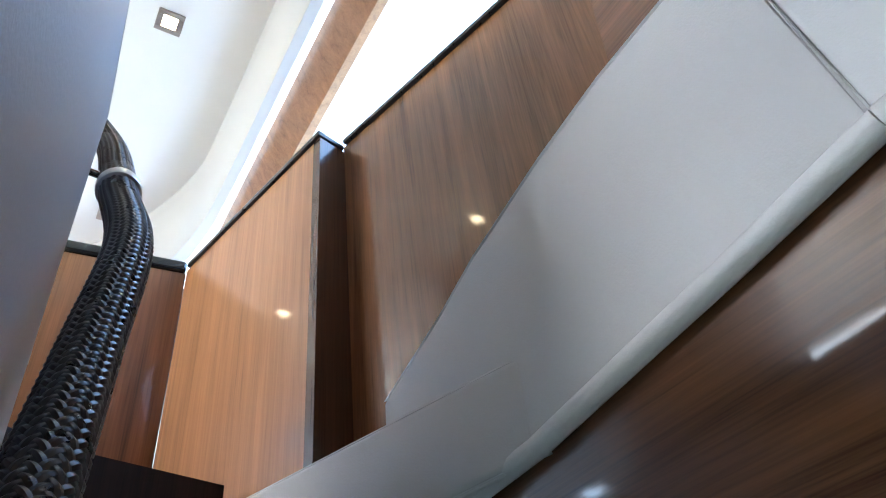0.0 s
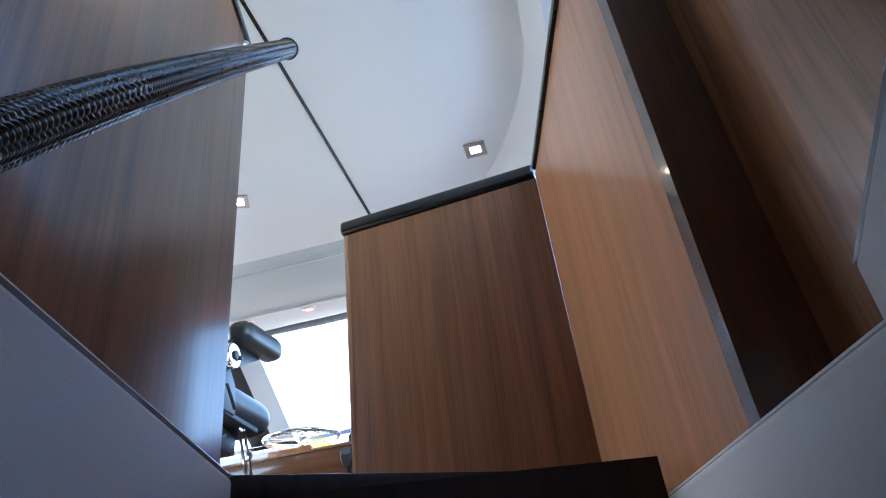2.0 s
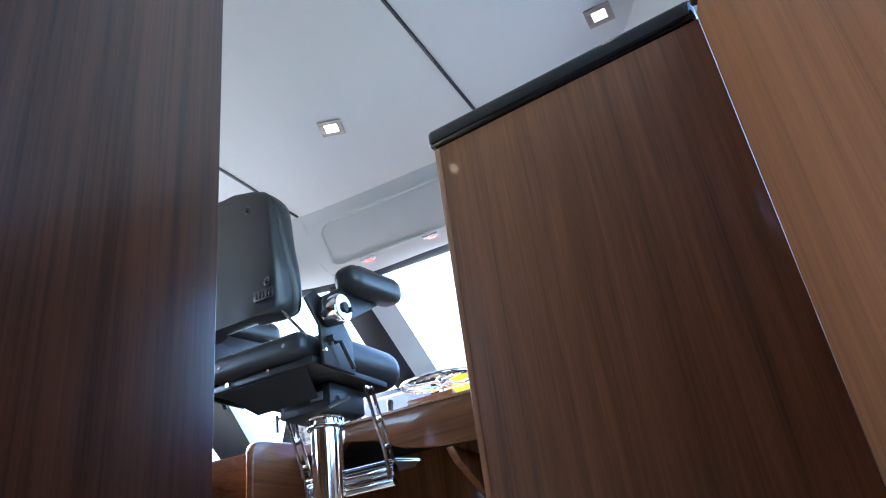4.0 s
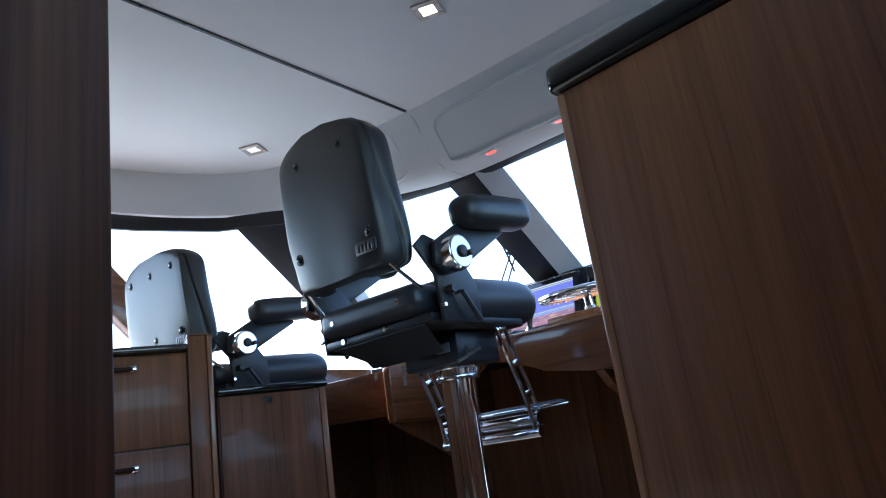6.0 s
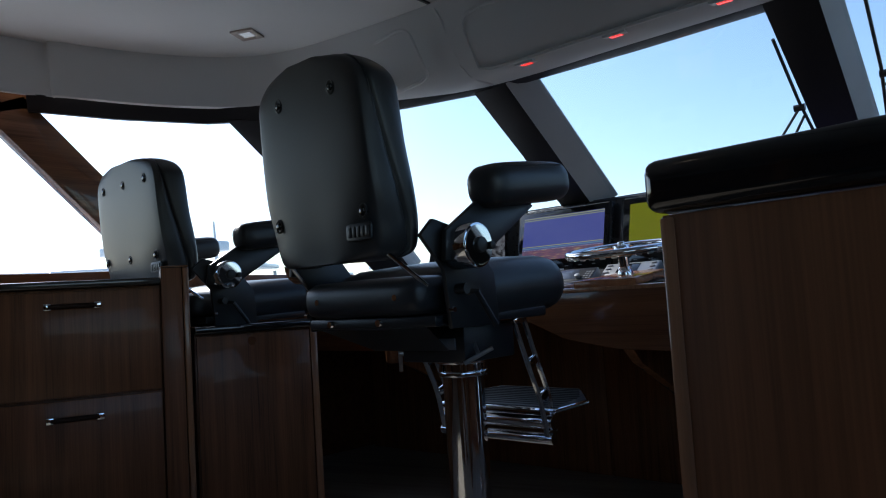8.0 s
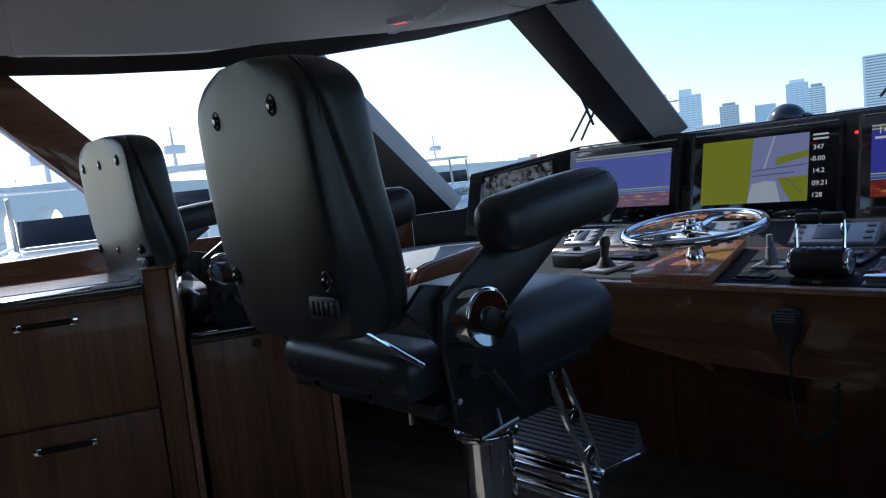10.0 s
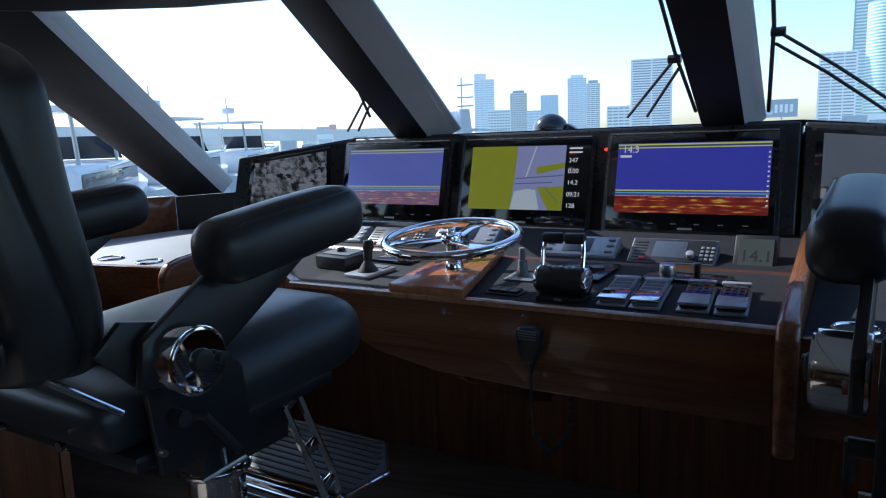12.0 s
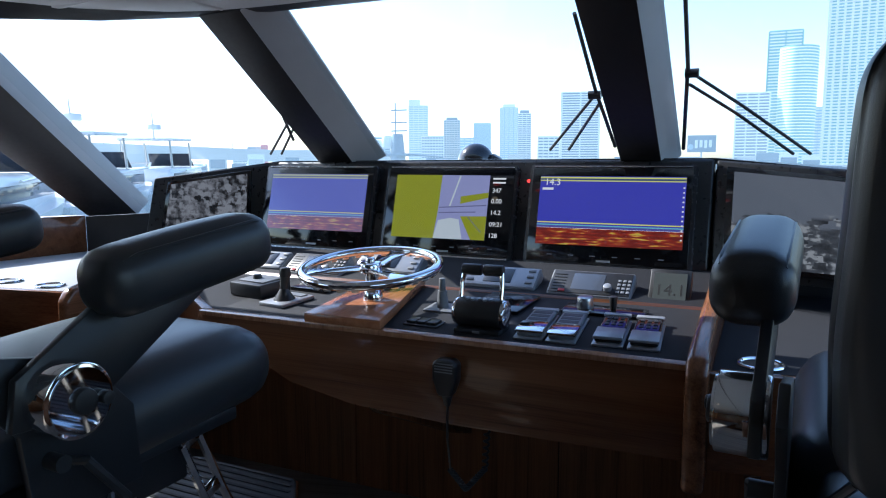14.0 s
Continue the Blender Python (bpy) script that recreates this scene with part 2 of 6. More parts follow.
# half-height bulkhead ahead of the stairs, with a lacquered capping rail
PC, PR, PL = Vector((-0.107, -0.018, 0)), Vector((0.467, -0.233, 0)), Vector((0.437, -1.05, 0))
d1 = (PR - PC).normalized()
n1 = Vector((-d1.y, d1.x, 0))
UP = Vector((0, 0, 1))
bm = slab([PC, PR, PR + UP * 0.935, PC + UP * 0.935], n1, 0.035, 0.001)
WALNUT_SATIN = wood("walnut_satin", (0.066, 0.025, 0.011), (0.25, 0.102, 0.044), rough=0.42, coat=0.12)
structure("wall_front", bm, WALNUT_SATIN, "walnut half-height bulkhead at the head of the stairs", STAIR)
bm = slab([PC - d1 * 0.012 - n1 * 0.012 + UP * 0.937, PR - n1 * 0.012 + UP * 0.937, PR - n1 * 0.012 + UP * 0.985, PC - d1 * 0.012 - n1 * 0.012 + UP * 0.985], n1, 0.056, 0.012, 3)
structure("trim_front", bm, BLACK_GLOSS, "rounded black lacquered capping rail on the bulkhead", STAIR)
bm = slab([PC - d1 * 0.003 - n1 * 0.002, PC - n1 * 0.002 + d1 * 0.012, PC - n1 * 0.002 + d1 * 0.012 + UP * 0.934, PC - n1 * 0.002 - d1 * 0.003 + UP * 0.934], n1, 0.04, 0.004)
WALNUT_EDGE = wood("walnut_edge", (0.16, 0.07, 0.035), (0.42, 0.21, 0.11), rough=0.25)
structure("trim_corner", bm, WALNUT_EDGE, "paler walnut edging on the bulkhead's corner", STAIR)
bm = slab([PR + Vector((0, -0.004, -0.3)), PL + UP * -0.3, PL + UP * 0.945, PR + Vector((0, -0.004, 0.945))], (1, 0, 0), 0.085, 0.0)
# paler walnut; on the side panel it paints in the warm light
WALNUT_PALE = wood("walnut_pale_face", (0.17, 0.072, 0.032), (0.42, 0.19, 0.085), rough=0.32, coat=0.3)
structure("wall_right", bm, WALNUT_PALE, "walnut half-height side panel, its lit face painted lighter", STAIR)
bm = slab([PR + Vector((-0.012, -0.02, 0.947)), PR + Vector((0.09, -0.02, 0.947)), PL + Vector((0.09, -0.008, 0.947)), PL + Vector((-0.012, -0.008, 0.947))], UP, 0.02, 0.006)
structure("trim_right", bm, BLACK_TRIM, "black capping strip on the side panel", STAIR)
structure("wall_well_end", box(0.437, 0.60, -1.052, -1.02, -1.6, 0.943), WALNUT_SHADED, "walnut end wall in the stairwell, painted dark for shade", STAIR)
bm = slab([(0.53, -1.05, 0.967), (0.585, -1.05, -1.6), (0.585, -4.0, -1.6), (0.53, -4.0, 0.967)], (1, 0, 0), 0.05)
structure("wall_well_right", bm, WALNUT, "glossy walnut wall beside the stairs", STAIR)
bm = box(0.515, 0.60, -4.0, -1.06, 0.967, 0.985, 0.005)
structure("trim_well_right", bm, BLACK_TRIM, "black capping strip beside the stairs", STAIR)
structure("wall_well_left", box(-2.4, -2.34, -5.2, -0.76, -1.6, -0.06), WALNUT, "plain lower-deck wall", STAIR)
structure("wall_lower_far", box(-2.4, -0.34, -0.82, -0.76, -1.6, -0.06), WALNUT, "plain lower-deck wall ahead", STAIR)


def pad(name, pts, x, thick, label, direction=-1):
    """A padded leather panel: outline (y, z) on a wall at x, with a soft rounded rim and a piped border."""
    out = [Vector((x(y) if callable(x) else x, y, z)) for y, z in pts]
    th = thing(name, STAIR, label, "wall pad")
    part("cushion", slab(out, (direction, 0, 0), thick, 0.012, 3), LEATHER_W, th)
    rim = [p + Vector((direction * thick * 0.8, 0, 0)) for p in out]
    part("piping", tube(rim, 0.005, 6, closed=True), LEATHER_W, th)
    return th


RX = lambda y: 0.572 + 0.2825 * (y + 1.155)
tall_pad = pad("stair_side_pad", [(-1.155, 0.04), (-1.41, 0.105), (-1.55, 0.155), (-1.78, 0.205), (-1.95, 0.228), (-2.205, 0.235), (-2.232, -0.2), (-2.024, -0.229), (-1.86, -0.248), (-1.627, -0.276), (-1.155, -0.285)], RX, 0.02, "tall white leather pad on the stairwell wall")
next_pad = pad("stair_side_pad", [(-2.207, 0.235), (-2.9, 0.24), (-2.9, -0.16), (-2.234, -0.2)], RX, 0.02, "white leather pad further along the stairwell wall")
pad("stair_side_pad", [(-0.72, -0.09), (-1.632, -0.118), (-1.645, -0.29), (-1.315, -0.30), (-0.72, -0.30)], 0.47, 0.05, "low white leather pad beside the top steps")
for y_z, owner in (([(-1.155, -0.29), (-1.40, -0.288), (-1.627, -0.281), (-1.86, -0.253), (-2.024, -0.234), (-2.235, -0.205)], tall_pad), ([(-2.237, -0.204), (-2.55, -0.185), (-2.9, -0.165)], next_pad)):
    part("roll", tube([(RX(y) - 0.018, y, z) for y, z in y_z], 0.018, 14), LEATHER_W, owner, "fat leather roll along the lower edge")
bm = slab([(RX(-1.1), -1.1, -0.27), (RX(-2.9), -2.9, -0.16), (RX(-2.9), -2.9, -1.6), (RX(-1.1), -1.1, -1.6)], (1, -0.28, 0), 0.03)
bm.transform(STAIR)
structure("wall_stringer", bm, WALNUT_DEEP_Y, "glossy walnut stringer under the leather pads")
LX = lambda y: -0.255 - 0.045 * (-0.72 - y) / 0.8
pad("stair_side_pad", [(-0.735, 0.0), (-1.582, -0.02), (-1.582, -0.36), (-0.735, -0.34)], LX, 0.028, "white leather pad on the rail side of the stairs", 1)
pad("stair_side_pad", [(-0.735, -0.36), (-1.582, -0.375), (-1.582, -0.9), (-0.735, -0.8)], LX, 0.026, "lower pale leather pad on the rail side", 1)
LX2 = lambda y: -0.303 + 0.3465 * (y + 1.582)
pad("stair_side_pad", [(-1.586, -0.02), (-2.08, 0.02), (-2.08, -0.9), (-1.586, -0.9)], LX2, 0.028, "white leather pad on the splayed end of the stair wall", 1)

# ---------------- handrail ----------------
def braided_rail():
    pts = [Vector(p) for p in ((-0.171, -0.688, 1.016), (-0.188, -1.02, 0.60), (-0.2, -1.339, 0.195), (-0.22, -1.49, -0.01), (-0.232, -1.56, -0.11), (-0.245, -1.665, -0.26), (-0.285, -1.755, -0.44), (-0.33, -1.86, -0.62), (-0.36, -1.93, -0.76))]
    line = []
    for i in range(len(pts) - 1):
        a, b_, c, d = pts[max(i - 1, 0)], pts[i], pts[i + 1], pts[min(i + 2, len(pts) - 1)]
        k = max(3, int((c - b_).length / 0.0125))
        for j in range(k):
            u = j / k
            line.append(0.5 * ((2 * b_) + (c - a) * u + (2 * a - 5 * b_ + 4 * c - d) * u * u + (3 * b_ - a - 3 * c + d) * u ** 3))
    rail = thing("handrail", STAIR, "black braided-leather handrail with steel collars on the stair wall", "handrail")
    part("core", tube(line, 0.0205, 20), BLACK_TRIM, rail)
    # woven strands: two families of flat straps winding either way, each dipping under the other
    n, turn = 20, 0.40
    frames = []
    for i in range(len(line)):
        d = (line[min(i + 1, len(line) - 1)] - line[max(i - 1, 0)]).normalized()
        s = d.cross(Vector((1, 0, 0))).normalized()
        frames.append((line[i], d, s, d.cross(s)))

    def surface(u, a, lift):
        i = min(int(u), len(line) - 2)
        f = u - i
        p, d, s, w = frames[i]
        p2, d2, s2, w2 = frames[i + 1]
        out = (s.lerp(s2, f) * math.cos(a) + w.lerp(w2, f) * math.sin(a)).normalized()
        return p.lerp(p2, f) + out * lift

    half = math.tau / n * 0.46
    strap = vary(mat("braided_leather", (0.022, 0.015, 0.013), 0.3, spec=0.6), 90.0, 0.3)
    for fam in (-1, 1):
        for k in range(n):
            bm = bmesh.new()
            prev = None
            steps = (len(line) - 1) * 8
            for q in range(steps + 1):
                u = q / 8
                a = k * math.tau / n + fam * turn * u
                # two-over-two-under twill
                lift = 0.0214 + 0.0013 * fam * math.cos(math.pi * k + fam * u * turn * n / 2 - math.pi / 4)
                row = [bm.verts.new(surface(u, a + o * half, lift - (0.0008 if o else 0))) for o in (-1, 0, 1)]
                if prev:
                    for e in (0, 1):
                        bm.faces.new((prev[e], prev[e + 1], row[e + 1], row[e]))
                prev = row
            part("braid_strand", bm, strap, rail)
    for k, label in ((0.0, "steel end cap"), (0.52, "brushed steel collar")):
        i = int(k * (len(line) - 1)) if k else 1
        i = min(range(len(line)), key=lambda q: (line[q] - Vector((-0.228, -1.535, -0.075))).length) if k else 0
        d = (line[i + 1] - line[max(i - 1, 0)]).normalized()
        L = 0.014 if k else 0.004
        part("collar", cyl(line[i] - d * L, line[i] + d * L, 0.0262, n=28, r=0.002), STEEL_B if k else BLACK_TRIM, rail, label)
    for y, z, x in ((-0.735, 0.965, -0.176), (-1.49, -0.02, -0.222)):
        wall = LX(y)
        base = Vector((wall + (0.03 if z < 0 else 0.002), y, z - 0.005))
        part("bracket", cyl(base, (x, y, z), 0.0055, n=12), CHROME, rail, "slim chrome bracket")
        part("rose", cyl(base - Vector((0.001, 0, 0)), base + Vector((0.006, 0, 0)), 0.028, 0.022, 24, 0.002), CHROME, rail, "round chrome mounting plate")
    return rail


braided_rail()

# ---------------- ceiling ----------------
E_PTS = [(0.60, -4.6), (0.60, -1.0), (0.60, 0.20), (0.575, 0.55), (0.47, 0.88), (0.28, 1.25), (0.05, 1.45), (-0.3, 1.54), (-1.0, 1.555), (-1.7, 1.545), (-2.35, 1.47), (-2.68, 1.34), (-2.9, 1.05), (-3.05, 0.6), (-3.13, 0.0), (-3.15, -4.6)]
L_PTS = [(0.72, -4.6), (0.72, -1.0), (0.72, 0.25), (0.70, 0.7), (0.62, 1.12), (0.42, 1.5), (0.1, 1.78), (-0.3, 1.88), (-1.0, 1.90), (-1.7, 1.89), (-2.45, 1.66), (-2.74, 1.40), (-2.95, 1.08), (-3.08, 0.65), (-3.16, 0.0), (-3.18, -4.6)]


def smooth_loop(pts, k=5):
    out = []
    for i in range(len(pts) - 1):
        a, b_, c, d = [Vector((*pts[max(0, min(len(pts) - 1, q))], 0)) for q in (i - 1, i, i + 1, i + 2)]
        for j in range(k):
            u = j / k
            out.append(0.5 * ((2 * b_) + (c - a) * u + (2 * a - 5 * b_ + 4 * c - d) * u * u + (3 * b_ - a - 3 * c + d) * u ** 3))
    return out + [Vector((*pts[-1], 0))]


EL, LL = smooth_loop(E_PTS), smooth_loop(L_PTS)
bm = bmesh.new()
f = bm.faces.new([bm.verts.new((p.x, p.y, 2.10)) for p in EL])
ex = bmesh.ops.extrude_face_region(bm, geom=[f])
bmesh.ops.translate(bm, verts=[v for v in ex["geom"] if isinstance(v, bmesh.types.BMVert)], vec=(0, 0, 0.06))
structure("ceiling", bm, LINER, "white headliner")


def port_lift(x):
    """The moulding's lower edge rises towards the port side."""
    return float(np.interp(x, [-2.6, -1.8], [0.055, 0.0]))


def cove():
    """The eyebrow moulding between the headliner and the window heads."""
    bm = bmesh.new()
    prof = [(0.0, 2.105), (0.03, 2.088), (0.10, 2.065), (0.16, 2.03), (0.26, 1.94), (0.40, 1.865), (0.55, 1.825), (0.62, 1.812), (1.0, 1.808), (1.0, 1.86), (0.5, 2.14), (0.0, 2.14)]
    rows = [[bm.verts.new((a.x + (c.x - a.x) * k, a.y + (c.y - a.y) * k, z + port_lift(c.x) * min(1, k * 2) * (z < 2.03))) for k, z in prof] for a, c in zip(EL, LL)]
    for A, B in zip(rows, rows[1:]):
        for j in range(len(prof) - 1):
            bm.faces.new((A[j], A[j + 1], B[j + 1], B[j]))
    return bm


structure("ceiling_cove", cove(), LINER_GREY, "pale moulded surround between headliner and windows")


def on_cove(x, k, lift=0.004):
    """A point on the front moulding at an x, between the ceiling (0) and the window head (1)."""
    return Vector((x, 1.55 + (1.90 - 1.55) * k, np.interp(k, [0, 0.16, 0.26, 0.40, 0.55, 0.62, 1], [2.105, 2.03, 1.94, 1.865, 1.825, 1.812, 1.808]) - lift + port_lift(x) * min(1, k * 2)))


def rounded(w, h, r, n=6):
    out = []
    for cx, cy, a0 in ((w / 2 - r, h / 2 - r, 0), (-w / 2 + r, h / 2 - r, 90), (-w / 2 + r, -h / 2 + r, 180), (w / 2 - r, -h / 2 + r, 270)):
        for i in range(n + 1):
            a = radians(a0 + 90 * i / n)
            out.append((cx + r * math.cos(a), cy + r * math.sin(a)))
    return out


# raised access panels in the moulding
for xc, w in ((-2.05, 0.46), (-1.02, 1.16), (0.12, 0.44)):
    q = []
    for u, v in rounded(w, 0.44, 0.09):
        k = 0.33 - v * 0.9
        yy = 1.55 + 0.35 * k - (0.09 if xc > 0 or xc < -2 else 0) * abs(u + (0.2 if xc < -2 else -0.2)) * 2
        q.append(Vector((xc + u, yy, on_cove(xc, k, 0.012).z)))
    th = thing("access_panel", pose(0, 0, 0), "pale rounded access panel outlined in the ceiling moulding", "panel", "ceiling panels")
    part("outline", tube(q, 0.008, 6, closed=True), LINER_GREY, th)

# raised seams across the moulding
for x in (-1.70, -0.42):
    structure("trim_seam", tube([on_cove(x + 0.05 * k, k, 0.0) for k in (0.04, 0.12, 0.2, 0.3, 0.42, 0.55, 0.7, 0.95)], 0.007, 8), LINER_GREY, "pale raised seam across the ceiling moulding")
# dark joints between headliner sheets
for x in (-0.45, -1.70):
    structure("trim_joint", box(x - 0.008, x + 0.008, -4.5, 1.535, 2.094, 2.103, 0.002), BLACK_TRIM, "black joint strip in the headliner")


STEEL_D = vary(mat("bronze_steel", (0.52, 0.45, 0.40), 0.38, 1.0), 40.0, 0.08, rough_amount=0.06)


def downlight(x, y, lit, tilt=0.0):
    th = thing("downlight", pose(x, y, 2.098, 0, 0, tilt), "square dull-steel recessed downlight in the headliner" + (", switched on" if lit else ""), "ceiling lamp", "ceiling downlights")
    bm = bmesh.new()
    for sx, sy, w, h in ((0, 0.042, 0.11, 0.026), (0, -0.042, 0.11, 0.026), (0.042, 0, 0.026, 0.058), (-0.042, 0, 0.026, 0.058)):
        box(sx - w / 2, sx + w / 2, sy - h / 2, sy + h / 2, -0.007, 0.002, 0.002, 1, bm=bm)
    part("frame", bm, STEEL_D, th, "dull bronze-steel frame")
    part("diffuser", box(-0.029, 0.029, -0.029, 0.029, -0.003, 0.001, 0.001), LAMP_ON if lit else LAMP_DIM, th, "frosted glass diffuser")
    return th


LAMP_ON = emit("lamp_diffuser_on", (1.0, 0.80, 0.55), 2.6)
LAMP_DIM = emit("lamp_diffuser_dim", (0.9, 0.95, 1.0), 0.22)
downlight(-1.068, 0.99, True, 20)
downlight(0.243, 1.049, False)
downlight(0.235, -0.294, True)
downlight(-2.455, 1.159, False, 25)
downlight(-2.3, -0.6, True)
downlight(-1.07, -0.6, True)
RED = emit("red_courtesy_lens", (1.0, 0.05, 0.04), 0.7)
for x in (-2.06, -1.397, -0.995, -0.595):
    y = 1.62 if x < -2 else 1.775
    th = thing("courtesy_light", pose(x, y, 1.82 + port_lift(x), 8, 0, 25 if x < -2 else 0), "small square white-framed red courtesy light under the moulding", "light", "red courtesy lights")
    part("frame", box(-0.045, 0.045, -0.028, 0.028, -0.010, 0.012, 0.003), LINER, th, "white frame")
    part("lens", box(-0.024, 0.024, -0.015, 0.015, -0.013, -0.004, 0.002), RED, th, "red lens")

# ---------------- windscreen and side windows ----------------
def post(name, label, b0, b1, t1, t0, reveal, depth=0.07):
    """A raked post: black inner face, grey reveal on one side."""
    n = (Vector(b1) - Vector(b0)).cross(Vector(t0) - Vector(b0)).normalized()
    if n.y > 0:
        n = -n
    th = tagged(new(name), label, kind="structure")
    part("face", slab([b0, b1, t1, t0], -n, depth, 0.005), FRAME_K, th)
    b0, b1, t0, t1 = map(Vector, (b0, b1, t0, t1))
    if reveal:
        part("reveal", slab([b1 + n * 0.002, b1 + (b1 - b0).normalized() * reveal - n * depth, t1 + (t1 - t0).normalized() * reveal - n * depth, t1 + n * 0.002], -n, 0.008), FRAME_G, th)
    return th


B = lambda *p: Vector(p)
post("window_post_1", "raked black windscreen post with a grey reveal", B(-1.741, 2.59, 1.273), B(-1.572, 2.585, 1.276), B(-1.605, 1.915, 1.806), B(-1.79, 1.918, 1.804), 0.11)
post("window_post_2", "raked black windscreen post with a grey reveal", B(-0.474, 2.59, 1.277), B(-0.337, 2.59, 1.277), B(-0.345, 1.91, 1.81), B(-0.515, 1.91, 1.81), 0.055)
post("window_post_3", "broad raked black corner post of the windscreen", B(-3.06, 2.46, 1.04), B(-2.87, 2.59, 1.05), B(-2.63, 1.53, 1.815), B(-2.85, 1.29, 1.81), 0.05)
post("window_post_4", "raked black corner post of the windscreen", B(0.66, 2.60, 1.05), B(0.93, 2.45, 1.04), B(0.74, 1.24, 1.79), B(0.44, 1.56, 1.795), 0)

HEAD = [(0.74, 1.2), (0.44, 1.55), (0.1, 1.86), (-0.3, 1.93), (-1.0, 1.945), (-1.7, 1.935), (-2.15, 1.81), (-2.58, 1.55), (-2.92, 1.22), (-3.08, 0.85), (-3.16, 0.5)]
bm = bmesh.new()
rows = []
for x, y in HEAD:
    d = Vector((x + 1.0, y + 0.6, 0)).normalized()
    rows.append([bm.verts.new((x + d.x * o, y + d.y * o, z)) for o, z in ((-0.03, 1.814 + port_lift(x)), (0.015, 1.804), (0.045, 1.806), (0.06, 1.83), (0.02, 1.86 + port_lift(x)))])
for A, C in zip(rows, rows[1:]):
    for j in range(5):
        bm.faces.new((A[j], A[(j + 1) % 5], C[(j + 1) % 5], C[j]))
structure("window_head", bm, FRAME_K, "black window head under the moulding")
# glass panes, each leaning outward
def pane(name, pts):
    ob = structure(name, slab([B(*p) for p in pts], (0, 1, 0.6), 0.006), GLASS, "clear windscreen pane")
    ob.visible_shadow = False
    return ob


pane("window_1", [(-1.45, 2.55, 1.32), (-0.48, 2.55, 1.32), (-0.5, 1.94, 1.80), (-1.46, 1.94, 1.80)])
pane("window_2", [(-2.82, 2.62, 1.05), (-1.75, 2.55, 1.29), (-1.79, 1.94, 1.80), (-2.57, 1.57, 1.78)])
pane("window_3", [(-0.28, 2.55, 1.32), (0.64, 2.62, 1.05), (0.44, 1.57, 1.78), (-0.29, 1.94, 1.80)])
pane("window_4", [(-3.34, 1.0, 1.08), (-3.09, 2.46, 1.05), (-2.92, 1.24, 1.77), (-3.17, 0.52, 1.77)])

# port side: raked walnut post, side window, sill and coaming
bm = slab([(-3.2, 0.32, 1.80), (-3.2, 0.50, 1.88), (-3.2, 0.93, 1.46), (-3.2, 0.93, 1.20)], (-1, 0, 0), 0.08, 0.006)
structure("window_post_5", bm, WALNUT_Y, "raked walnut side post")
bm = slab([(-3.2, -4.6, 1.765), (-3.2, 0.34, 1.765), (-3.2, 0.48, 1.81), (-3.2, 0.62, 1.835), (-3.2, 0.62, 1.95), (-3.2, -4.6, 1.95)], (-1, 0, 0), 0.07, 0.004)
structure("wall_port_head", bm, WALNUT_Y, "walnut strip above the side window")
bm = slab([(-3.2, -4.6, 0.0), (-3.2, 0.7, 0.0), (-3.2, 1.0, 0.0), (-3.2, 1.0, 1.10), (-3.2, 0.55, 1.09), (-3.2, -4.6, 1.09)], (-1, 0, 0), 0.08, 0.003)
structure("wall_port", bm, WALNUT_Y, "walnut side wall under the window")
bm = slab([(-3.26, 1.0, 0.0), (-3.08, 2.46, 0.0), (-3.08, 2.46, 1.045), (-3.26, 1.0, 1.08)], (-1, 0.1, 0), 0.08, 0.003)
structure("wall_port_bow", bm, WALNUT_X, "dark walnut coaming under the corner window")
bm = slab([(-3.08, 2.46, 0.0), (-2.84, 2.66, 0.0), (-2.84, 2.66, 1.05), (-3.08, 2.46, 1.04)], (0, 1, 0), 0.06)
structure("wall_bow_port", bm, FRAME_K, "black bulkhead under the corner post")
bm = slab([(-2.86, 2.66, 0.0), (0.68, 2.66, 0.0), (0.68, 2.66, 1.05), (-0.2, 2.66, 1.29), (-1.95, 2.66, 1.29), (-2.86, 2.66, 1.05)], (0, 1, 0), 0.07)
structure("wall_bow", bm, FRAME_K, "black bulkhead behind the helm")
bm = slab([(0.66, 2.66, 0.0), (0.93, 2.46, 0.0), (0.93, 2.46, 1.04), (0.66, 2.66, 1.05)], (0, 1, 0), 0.06)
structure("wall_bow_starboard", bm, FRAME_K, "black bulkhead under the corner post")
sb = tagged(new("wall_starboard"), "walnut side wall with a long window", kind="structure")
part("wall", box(1.02, 1.10, -4.6, 2.3, -0.06, 1.0), WALNUT_Y, sb)
part("strip", slab([(0.76, -4.6, 1.83), (0.76, 1.3, 1.83), (0.86, 1.3, 1.66), (0.86, -4.6, 1.66)], (1, 0, 0.3), 0.04), WALNUT_PALE, sb, "walnut strip above the window")
ob = structure("window_5", slab([(1.03, -2.3, 1.0), (1.03, 1.9, 1.0), (0.88, 1.3, 1.68), (0.88, -2.3, 1.68)], (1, 0, 0.2), 0.006), GLASS, "clear side window pane")
ob.visible_shadow = False
# unseen wall, added to cut the fill light from starboard aft
structure("wall_starboard_aft", slab([(1.03, -4.6, 1.002), (1.03, -2.305, 1.002), (0.88, -2.305, 1.658), (0.88, -4.6, 1.658)], (1, 0, 0.2), 0.06), WALNUT_Y, "unseen plain walnut wall added aft of the side window to cut light")
ob = structure("window_6", box(-3.28, -3.274, -1.35, 0.34, 1.09, 1.77), GLASS, "clear side window pane")
ob.visible_shadow = False
